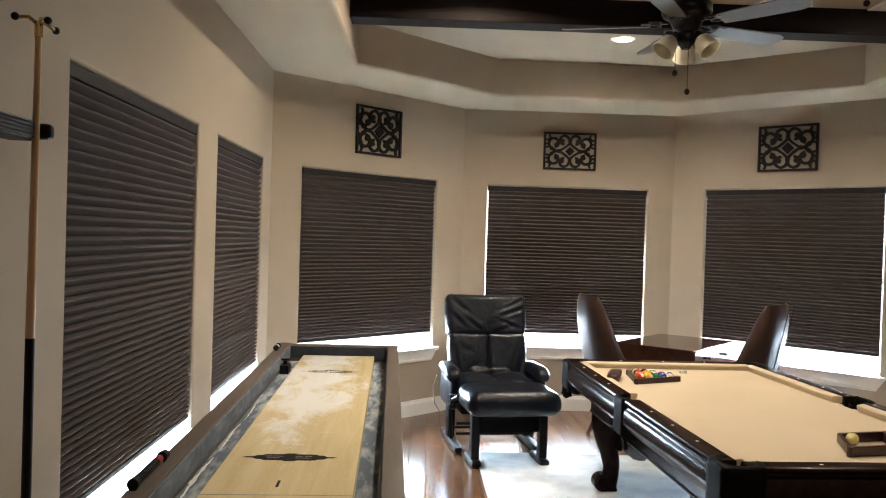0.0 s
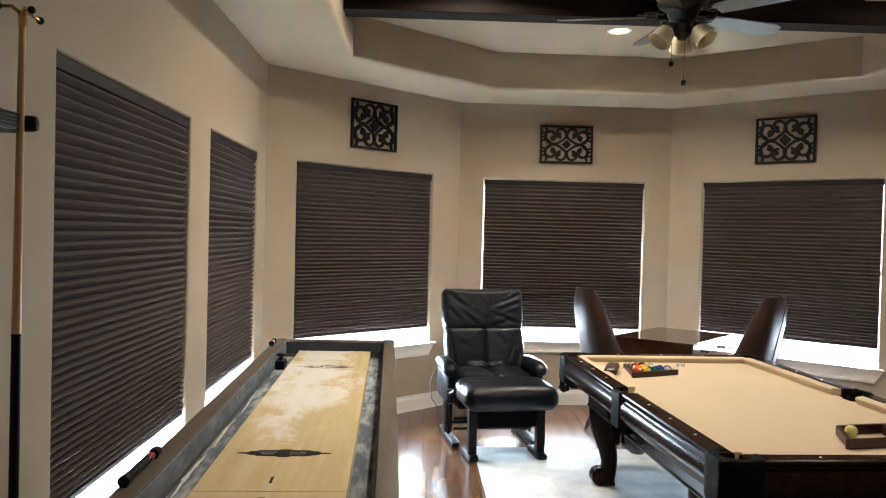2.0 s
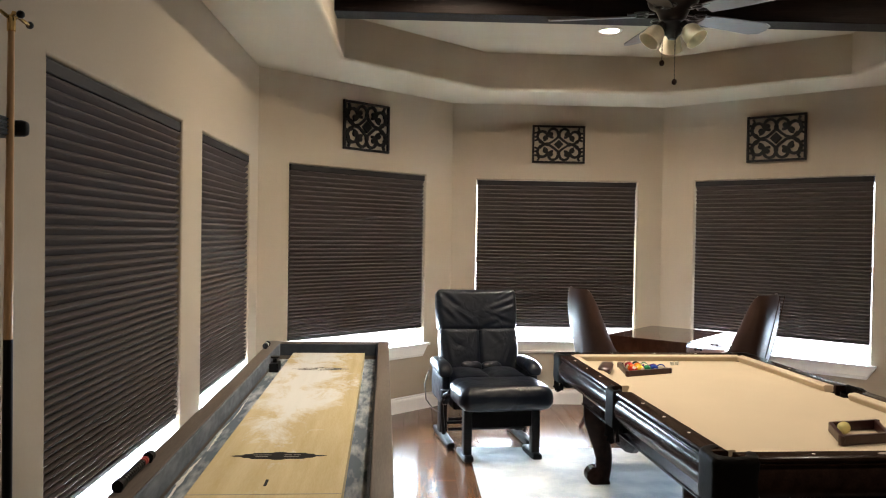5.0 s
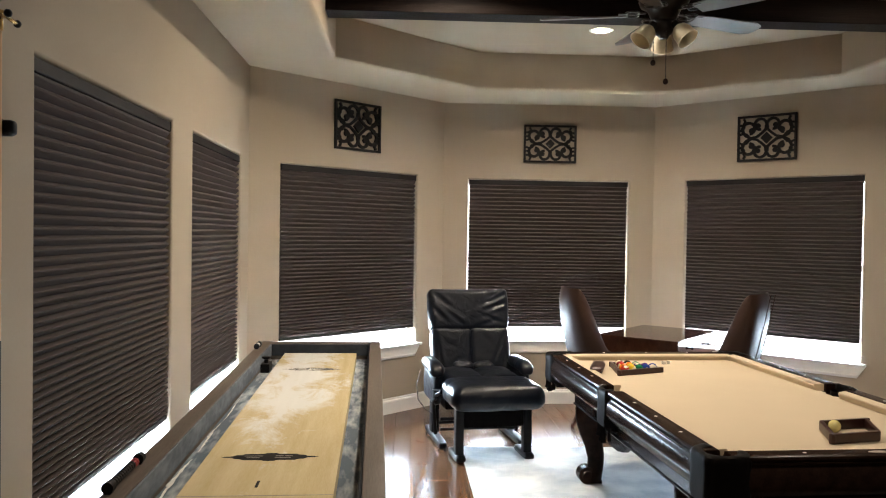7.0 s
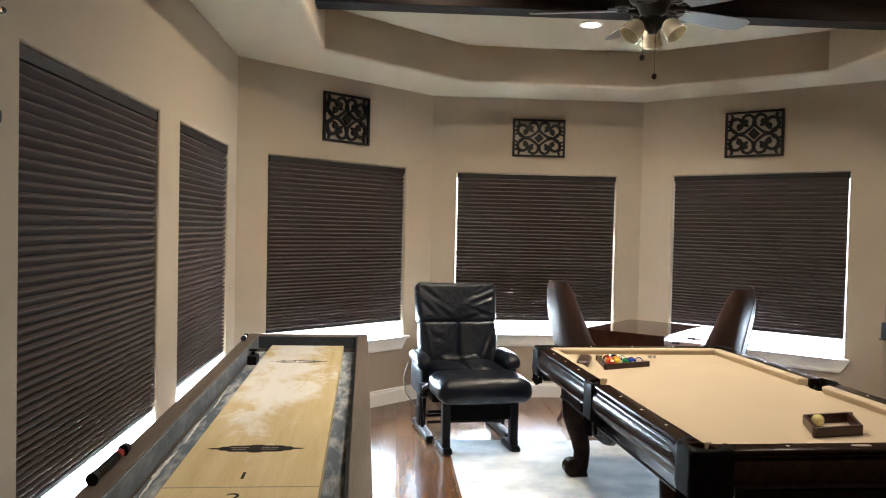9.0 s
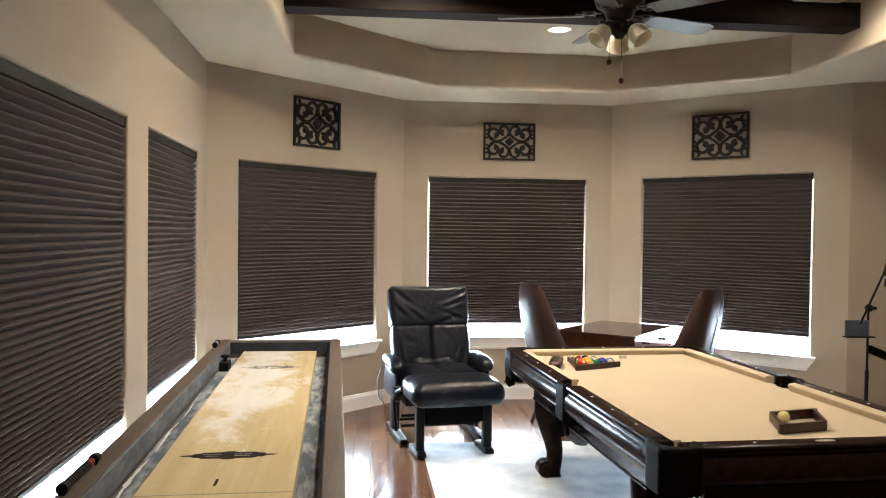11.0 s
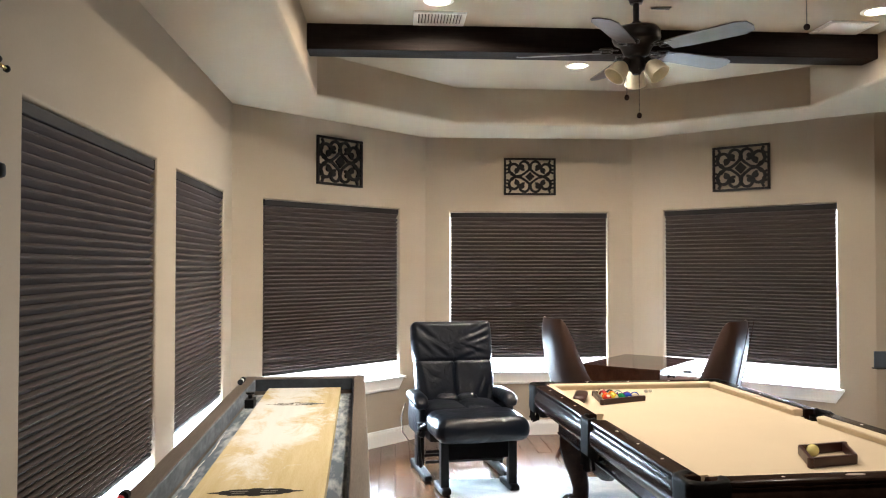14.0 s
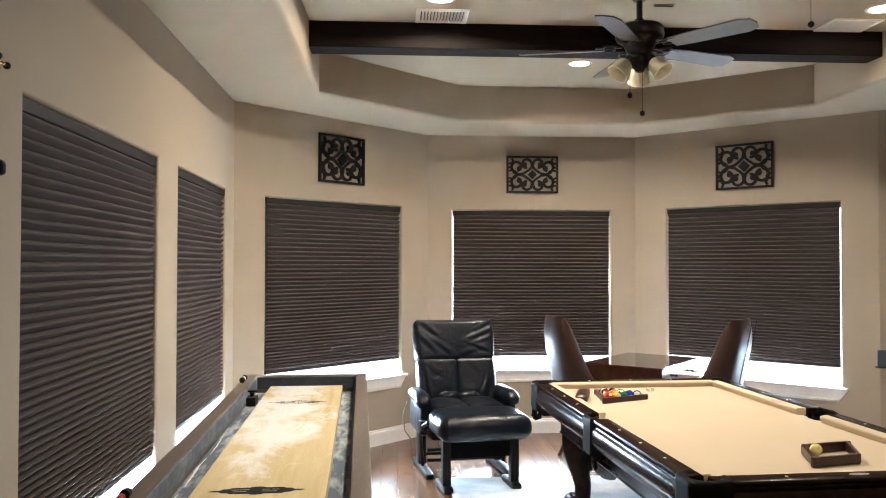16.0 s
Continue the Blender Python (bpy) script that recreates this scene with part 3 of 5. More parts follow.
# ---- scrollwork wall panels ----
def ribbon(bm, pts, w, y0, y1):
    """A flat bar of width w along points in the x-z plane."""
    pts = [Vector((p[0], p[1])) for p in pts]
    left, right = [], []
    for i, p in enumerate(pts):
        d = (pts[min(i + 1, len(pts) - 1)] - pts[max(i - 1, 0)]).normalized()
        nrm = Vector((-d.y, d.x)) * w / 2
        left.append(p + nrm)
        right.append(p - nrm)
    grid = [[bm.verts.new((q.x, y, q.y)) for q in side] for side in (left, right) for y in (y0, y1)]
    lf, lb, rf, rb = grid
    for i in range(len(pts) - 1):
        for a, b in ((lf, rf), (rb, lb), (lb, lf), (rf, rb)):
            bm.faces.new((a[i], a[i + 1], b[i + 1], b[i]))
    bm.faces.new((lf[0], lb[0], rb[0], rf[0]))
    bm.faces.new((lf[-1], rf[-1], rb[-1], lb[-1]))


def scroll(cx, cz, r0, r1, a0, a1, n=22):
    return [(cx + (r0 + (r1 - r0) * i / n) * math.cos(a0 + (a1 - a0) * i / n), cz + (r0 + (r1 - r0) * i / n) * math.sin(a0 + (a1 - a0) * i / n)) for i in range(n + 1)]


def grille(m, u, zt, w, h):
    g = thing("wall_grille", "dark iron scrollwork panel hung on the wall above a window", "wall decor", m @ pose(u + w / 2, 0, zt - h / 2), group="wall grilles")
    y0, y1 = -0.024, -0.004
    t = 0.020
    for cx, cz, sx, sz in ((0, h / 2 - t / 2, w, t), (0, -h / 2 + t / 2, w, t), (-w / 2 + t / 2, 0, t, h - 2 * t), (w / 2 - t / 2, 0, t, h - 2 * t)):
        bm = bmesh.new()
        box(bm, (cx, (y0 + y1) / 2 - 0.001, cz), (sx, y1 - y0 + 0.004, sz), bevel=0.003)
        part("frame_bar", bm, IRON, g)
    a, b = w / 2 - t, h / 2 - t
    pi = math.pi
    for sx in (-1, 1):
        for sz in (-1, 1):
            shapes = [
                [(0.60 * a, 0.02 * b), (0.78 * a, 0.14 * b)] + scroll(0.655 * a, 0.47 * b, 0.33 * b, 0.24 * b, -0.30 * pi, 1.45 * pi),
                [(0.03 * a, 0.40 * b), (0.02 * a, 0.60 * b)] + scroll(0.245 * a, 0.64 * b, 0.31 * b, 0.22 * b, pi, -0.55 * pi),
                [(0.0, 0.46 * b), (0.17 * a, 0.25 * b), (0.36 * a, 0.07 * b), (0.62 * a, 0.0)],
                [(0.62 * a, 0.03 * b), (0.74 * a, 0.22 * b), (0.86 * a, 0.27 * b), (0.99 * a, 0.20 * b)],
                [(0.99 * a, 0.42 * b), (0.90 * a, 0.44 * b), (0.84 * a, 0.56 * b), (0.87 * a, 0.68 * b), (0.99 * a, 0.66 * b)],
                [(0.86 * a, 0.98 * b), (0.80 * a, 0.84 * b), (0.86 * a, 0.72 * b)],
            ]
            for pts, wd in zip(shapes, (0.026, 0.024, 0.022, 0.018, 0.020, 0.020)):
                bm = bmesh.new()
                ribbon(bm, [(sx * p[0], sz * p[1]) for p in pts], wd, y0 + 0.002, y1)
                part("scroll_bar", bm, IRON, g)
            for px, pz, r in ((0.545 * a, 0.37 * b, 0.026), (0.325 * a, 0.60 * b, 0.023)):
                bm = bmesh.new()
                rod(bm, (sx * px, y0, sz * pz), (sx * px, y1, sz * pz), r, n=14)
                part("boss", bm, IRON, g)
    bm = bmesh.new()
    s = 0.28 * b
    v = [bm.verts.new((p[0] * s, y, p[1] * s)) for y in (y0 - 0.002, y1) for p in ((0, 1), (1, 0), (0, -1), (-1, 0))]
    bm.faces.new(v[:4])
    bm.faces.new(v[4:])
    for i in range(4):
        bm.faces.new((v[i], v[(i + 1) % 4], v[4 + (i + 1) % 4], v[4 + i]))
    part("rosette", bm, IRON, g)


FR = {name: wall_frame(a, b)[0] for name, a, b, o in WALLS}
grille(FR["wall_northwest"], 0.822, 2.776, 0.515, 0.418)
grille(FR["wall_north"], 0.775, 2.722, 0.515, 0.366)
grille(FR["wall_northeast"], 0.822, 2.752, 0.515, 0.410)


# ---- pool table ----
def along(bm, prof, p0, p1, side, trim0=0.0, trim1=0.0):
    """A profile (inward, height) drawn from p0 to p1; inward is to the given side. trim shortens the inner edge."""
    p0, p1 = Vector((*p0, 0)), Vector((*p1, 0))
    d = (p1 - p0).normalized()
    inward = Vector((-d.y, d.x, 0)) * side
    deep = max(q[0] for q in prof)
    a = [bm.verts.new(p0 + inward * q + d * trim0 * (q / deep) + Vector((0, 0, z))) for q, z in prof]
    b = [bm.verts.new(p1 + inward * q - d * trim1 * (q / deep) + Vector((0, 0, z))) for q, z in prof]
    k = len(prof)
    for i in range(k):
        bm.faces.new((a[i], a[(i + 1) % k], b[(i + 1) % k], b[i]))
    bm.faces.new(a)
    bm.faces.new(b[::-1])


def cabriole(parent, sx, sy):
    bm = bmesh.new()
    x, y = sx * 0.520, sy * 0.83
    path = [(0.0, 0.62, 0.100), (0.01, 0.56, 0.104), (0.030, 0.49, 0.100), (0.034, 0.43, 0.090), (0.022, 0.35, 0.076), (0.0, 0.26, 0.064), (-0.014, 0.18, 0.056), (-0.010, 0.11, 0.055), (0.0, 0.06, 0.058), (0.004, 0.018, 0.056)]
    sweep(bm, [(x + sx * o, y + sy * o * 0.3, z) for o, z, r in path], [r for o, z, r in path], 14, 0.85)
    leg = part("leg", bm, MAHOGANY, parent, smooth=True)
    bm = bmesh.new()
    cx = x + sx * 0.050
    rod(bm, (cx, y - 0.042, 0.070), (cx, y + 0.042, 0.070), 0.058, n=22)
    for s in (-1, 1):
        rod(bm, (cx, y + s * 0.040, 0.070), (cx, y + s * 0.052, 0.070), 0.034, 0.028, n=18)
        rod(bm, (cx, y + s * 0.050, 0.070), (cx, y + s * 0.058, 0.070), 0.014, n=12)
    box(bm, (x, y, 0.024), (0.10, 0.085, 0.022), bevel=0.006)
    part("scroll_foot", bm, MAHOGANY, leg, smooth=True)
    bm = bmesh.new()
    box(bm, (x, y, 0.605), (0.19, 0.19, 0.03), bevel=0.008)
    part("leg_block", bm, MAHOGANY, leg)


def pocket(parent, x, y, out, corner):
    """Leather cap that wraps the rail ends, with a net bag and fringe; out: the way outwards in degrees."""
    half = radians(128 if corner else 78)
    n = 30
    low = 0.61 if corner else 0.60
    inner = 0.056 if corner else 0.050

    def reach(a):
        c, s = abs(math.cos(a)), abs(math.sin(a))
        if corner:
            flat = min(0.093 / max(c, 1e-3), 0.093 / max(s, 1e-3))
            return min(flat, 0.116, 0.100 + 0.02 * abs(math.sin(2 * a)))
        return min(0.061 / max(c, 1e-3), 0.088)

    bm = bmesh.new()
    rings = []
    for grow, z in ((None, low), (None, 0.790), (0.012, 0.806), (0.030, 0.811), (1, 0.811), (2, 0.804), (3, 0.780), (4, 0.740), (3, low + 0.03), (2, low)):
        ring = []
        for i in range(n + 1):
            s = i / n * 2 - 1
            a = radians(out) + half * s
            r = reach(a)
            if grow is None:
                rr_ = inner
            elif grow < 1:
                rr_ = inner + grow * 0.6
            else:
                rr_ = r + {1: -0.014, 2: -0.002, 3: 0.004, 4: 0.001}[grow]
            ear = 0.006 * math.exp(-((abs(s) - 0.86) / 0.10) ** 2) if z > 0.79 else 0
            dip = 0.004 * (1 - s * s) if z > 0.79 else 0
            ring.append(bm.verts.new((x + rr_ * math.cos(a), y + rr_ * math.sin(a), z + ear - dip)))
        rings.append(ring)
    for a, b in zip(rings, rings[1:] + rings[:1]):
        for i in range(n):
            bm.faces.new((a[i], a[i + 1], b[i + 1], b[i]))
    for e in (0, n):
        bm.faces.new([r[e] for r in rings])
    p = part("pocket", bm, POCKET, parent, "black leather pocket", smooth=True)
    bm = bmesh.new()
    lathe(bm, [(0.054, 0.78), (0.058, 0.66), (0.050, 0.60), (0.030, 0.565), (0.0, 0.56)], 18, Matrix.Translation((x, y, 0)))
    part("bag", bm, POCKET, p, smooth=True)
    rr = random.Random(int(x * 100 + y * 1000))
    count = 15 if corner else 9
    for i in range(count):
        a = radians(out) + half * (0.62 if corner else 0.8) * (i / (count - 1) * 2 - 1)
        bm = bmesh.new()
        rad = reach(a) - 0.010
        length = rr.uniform(0.07, 0.11)
        px, py = x + rad * math.cos(a), y + rad * math.sin(a)
        sweep(bm, [(px, py, low + 0.02), (px + rr.uniform(-0.006, 0.006), py + rr.uniform(-0.006, 0.006), low - 0.03), (px + rr.uniform(-0.014, 0.014), py + rr.uniform(-0.014, 0.014), low + 0.02 - length)], [0.006, 0.0085, 0.012], 6, 0.5)
        part("fringe", bm, POCKET, p)


def pool_table(m):
    t = thing("pool_table", "dark mahogany pool table with tan felt and black leather pockets", "pool table", m)
    X, Y = 0.73, 1.355
    bm = bmesh.new()
    c = 0.075
    x, y = 0.62, 1.245
    prism(bm, [(-x + c, -y), (x - c, -y), (x, -y + c), (x, -0.06), (x - 0.02, -0.05), (x - 0.02, 0.05), (x, 0.06), (x, y - c), (x - c, y), (-x + c, y), (-x, y - c), (-x, 0.06), (-x + 0.02, 0.05), (-x + 0.02, -0.05), (-x, -0.06), (-x, -y + c)], 0.752, 0.762)
    part("bed_cloth", bm, FELT, t, "flat tan felt cloth")
    bm = bmesh.new()
    box(bm, (0, 0, 0.720), (1.21, 2.46, 0.055))
    part("slate", bm, mat("slate", (0.06, 0.06, 0.065), 0.7), t)
    wood = [(0.024, 0.640), (0.012, 0.646), (0.010, 0.652), (0.004, 0.660), (-0.001, 0.675), (-0.003, 0.695), (-0.002, 0.715), (0.002, 0.735), (0.008, 0.752), (0.014, 0.762), (0.014, 0.768), (0.008, 0.771), (0.007, 0.777), (0.013, 0.781), (0.013, 0.786), (0.005, 0.790), (0.007, 0.800), (0.016, 0.805), (0.090, 0.805), (0.094, 0.800), (0.094, 0.640)]
    soft = [(0.094, 0.762), (0.094, 0.803), (0.138, 0.801), (0.146, 0.797), (0.148, 0.790), (0.136, 0.762)]
    g = 0.105
    runs = [((-X, -Y + g), (-X, -0.085), -1), ((-X, 0.085), (-X, Y - g), -1), ((X, -Y + g), (X, -0.085), 1), ((X, 0.085), (X, Y - g), 1), ((-X + g, Y), (X - g, Y), -1), ((-X + g, -Y), (X - g, -Y), 1)]
    for p0, p1, side in runs:
        bm = bmesh.new()
        along(bm, wood, p0, p1, side)
        rail = part("rail", bm, MAHOGANY, t, "glossy dark moulded rail", smooth=True)
        bm = bmesh.new()
        p0v, p1v = Vector(p0), Vector(p1)
        d = (p1v - p0v).normalized()
        along(bm, soft, p0v - d * 0.01, p1v + d * 0.01, side, 0.045, 0.045)
        part("cushion", bm, FELT, rail, "tan felt cushion")
        inward = Vector((-d.y, d.x)) * side
        for k in (1, 2, 3):
            q = p0v.lerp(p1v, k / 4) + inward * 0.052
            bm = bmesh.new()
            rod(bm, (q.x, q.y, 0.8045), (q.x, q.y, 0.8062), 0.0085, n=4)
            part("sight", bm, PEARL, rail)
        if p0[1] == p1[1] == -Y:
            bm = bmesh.new()
            lathe(bm, [(0.0, 0.0015), (0.042, 0.0015), (0.045, 0.0)], 28, Matrix.Translation((0.0, -Y + 0.050, 0.8052)) @ Matrix.Diagonal((1, 0.34, 1, 1)))
            part("nameplate", bm, PLATE, rail, "pale oval nameplate")
    # aprons with a dropped centre
    for s in (-1, 1):
        bm = bmesh.new()
        outline = [(-1.13, 0.66), (-1.13, 0.545), (-0.30, 0.545), (-0.24, 0.535), (-0.18, 0.495), (-0.08, 0.475), (0.08, 0.475), (0.18, 0.495), (0.24, 0.535), (0.30, 0.545), (0.80, 0.545), (0.80, 0.66)]
        lo = [bm.verts.new((s * 0.665, y, z)) for y, z in outline]
        hi = [bm.verts.new((s * 0.635, y, z)) for y, z in outline]
        bm.faces.new(lo)
        bm.faces.new(hi[::-1])
        for i in range(len(outline)):
            j = (i + 1) % len(outline)
            bm.faces.new((lo[i], lo[j], hi[j], hi[i]))
        apron = part("apron", bm, MAHOGANY, t)
        for y0, y1 in ((-1.08, -0.34), (0.34, 0.76)):
            bm = bmesh.new()
            box(bm, (s * 0.669, (y0 + y1) / 2, 0.600), (0.012, y1 - y0, 0.075), bevel=0.004)
            part("raised_panel", bm, MAHOGANY, apron)
        bm = bmesh.new()
        box(bm, (s * 0.670, -0.165, 0.553), (0.014, 1.91, 0.012), bevel=0.004)
        part("moulding", bm, MAHOGANY, apron)
        bm = bmesh.new()
        box(bm, (0, s * 1.275, 0.590), (1.04, 0.03, 0.120), bevel=0.003)
        apron = part("apron", bm, MAHOGANY, t)
        bm = bmesh.new()
        box(bm, (0, s * 1.292, 0.592), (0.92, 0.012, 0.066), bevel=0.004)
        part("raised_panel", bm, MAHOGANY, apron)
    bm = bmesh.new()
    box(bm, (0, 0, 0.665), (1.24, 2.52, 0.09))
    part("frame", bm, MAHOGANY, t)
    for sx in (-1, 1):
        for sy in (-1, 1):
            cabriole(t, sx, sy)
            pocket(t, sx * 0.642, sy * 1.267, math.degrees(math.atan2(sy, sx)), True)
        pocket(t, sx * 0.675, 0.0, 0 if sx > 0 else 180, False)


POOL = pose(1.826, 4.39, 0, 0, 0, 3.4)
pool_table(POOL)

# balls, racks, brush and chalk on the cloth
BED = 0.762
A, B = Vector((1.350, 4.95)), Vector((1.683, 5.10))
u = (B - A).normalized()
w = Vector((u.x * 0.5 - u.y * 0.866, u.x * 0.866 + u.y * 0.5))
side_len = 0.378
C = A + w * side_len
B = A + u * side_len


def rack_frame(name, pts, h, label):
    r = thing(name, label, "ball rack", pose(pts[0][0], pts[0][1], BED + 0.001))
    o = Vector(pts[0])
    k = len(pts)
    mid = sum((Vector(p) - o for p in pts), Vector((0, 0))) / k
    for i in range(k):
        p, q = Vector(pts[i]) - o, Vector(pts[(i + 1) % k]) - o
        d = (q - p).normalized()
        nrm = Vector((-d.y, d.x))
        if nrm.dot(mid - p) < 0:
            nrm = -nrm
        bm = bmesh.new()
        cen = (p + q) / 2 + nrm * 0.010
        box(bm, (cen.x, cen.y, h / 2), ((q - p).length - 0.006, 0.019, h - 0.0015 * (i % 2)), rz=math.atan2(d.y, d.x), bevel=0.005)
        part("side_bar", bm, BRUSH_WOOD, r)
    return r


rack_frame("triangle_rack", [tuple(A), tuple(B), tuple(C)], 0.036, "dark red wooden triangle rack full of balls on the felt")
COLOURS = [(0.62, 0.42, 0.03), (0.02, 0.05, 0.30), (0.50, 0.03, 0.02), (0.10, 0.03, 0.20), (0.65, 0.16, 0.02), (0.01, 0.16, 0.07), (0.22, 0.02, 0.03), (0.012, 0.012, 0.012), (0.62, 0.42, 0.03), (0.02, 0.05, 0.30), (0.50, 0.03, 0.02), (0.10, 0.03, 0.20), (0.65, 0.16, 0.02), (0.01, 0.16, 0.07), (0.22, 0.02, 0.03)]
NAMES = ["yellow", "blue", "red", "purple", "orange", "green", "maroon", "black"]
IVORY = mat("ivory_ball", (0.72, 0.66, 0.50), 0.12, var=0.03, bump=0, rough_var=0.03)
order = [2, 8, 5, 1, 9, 4, 0, 3, 11, 10, 12, 13, 6, 7, 14]
gap = 0.0575
inner = A + (u + w) * (0.0285 * 0.577 + 0.021) * 1.74
k = 0
for row in range(5):
    for col in range(5 - row):
        n = order[k]
        p = inner + u * gap * col + w * gap * row
        tone = mat("ball_" + NAMES[n % 8], COLOURS[n], 0.12, var=0.05, bump=0, rough_var=0.03)
        striped = n > 7
        b = thing("pool_ball", ("striped %s and ivory" if striped else "solid glossy %s") % NAMES[n % 8] + " pool ball in the triangle rack", "pool ball", pose(p.x, p.y, BED + 0.0285, 40 + 67 * k, 25 * k, 50 * k), group="racked pool balls")
        bm = bmesh.new()
        ball(bm, (0, 0, 0), 0.0282, 20)
        part("body", bm, IVORY if striped else tone, b, smooth=True)
        if striped:
            bm = bmesh.new()
            lathe(bm, [(0.0285 * math.cos(a), 0.0285 * math.sin(a)) for a in np.linspace(-0.5, 0.5, 6)], 24)
            part("stripe", bm, tone, b, smooth=True)
        else:
            bm = bmesh.new()
            lathe(bm, [(0.0286 * math.sin(a), 0.0286 * math.cos(a)) for a in np.linspace(0.02, 0.42, 5)], 18)
            part("number_spot", bm, IVORY, b, smooth=True)
        k += 1

rack_frame("diamond_rack", [(1.850, 3.345), (2.108, 3.405), (2.205, 3.672), (1.935, 3.610)], 0.045, "dark wooden diamond rack lying on the tan felt")
bm = bmesh.new()
ball(bm, (0, 0, 0), 0.0285, 24)
cue_ball = part("cue_ball", bm, CREAM_BALL, smooth=True)
cue_ball.matrix_basis = pose(1.985, 3.565, BED + 0.0285)
tagged(cue_ball, "cream yellow cue ball inside the diamond rack", "pool ball")

br = thing("table_brush", "dark wooden table brush with black bristles on the felt", "brush", pose(1.252, 5.10, BED, 0, 0, -18))
bm = bmesh.new()
cushion(bm, (0, 0, 0.038), (0.078, 0.30, 0.034), 0.015, 6, 0.005)
part("handle", bm, BRUSH_WOOD, br, smooth=True)
bm = bmesh.new()
box(bm, (0, 0, 0.0135), (0.064, 0.28, 0.025), bevel=0.004)
part("bristles", bm, POCKET, br)
for x, y, rz in ((1.80, 5.44, 20), (1.835, 5.45, -12)):
    bm = bmesh.new()
    box(bm, (0, 0, 0.0115), (0.023, 0.023, 0.022), bevel=0.002)
    box(bm, (0, 0, 0.0225), (0.014, 0.014, 0.002))
    ob = part("chalk_cube", bm, CHALK)
    ob.matrix_basis = pose(x, y, BED, 0, 0, rz)
    tagged(ob, "small pale billiard chalk cube on the felt", "chalk", group="chalk cubes")


# ---- shuffleboard table ----
def number(text, size, material, parent, m, name="numeral"):
    cu = bpy.data.curves.new("text", 'FONT')
    cu.body, cu.size, cu.align_x, cu.extrude = text, size, 'CENTER', 0.0004
    tmp = bpy.data.objects.new("text", cu)
    scene.collection.objects.link(tmp)
    bpy.context.view_layer.update()
    me = bpy.data.meshes.new_from_object(tmp.evaluated_get(bpy.context.evaluated_depsgraph_get()))
    bpy.data.objects.remove(tmp)
    ob = new(name, me)
    me.materials.clear()
    me.materials.append(material)
    ob.parent, ob.matrix_basis = parent, m
    return ob


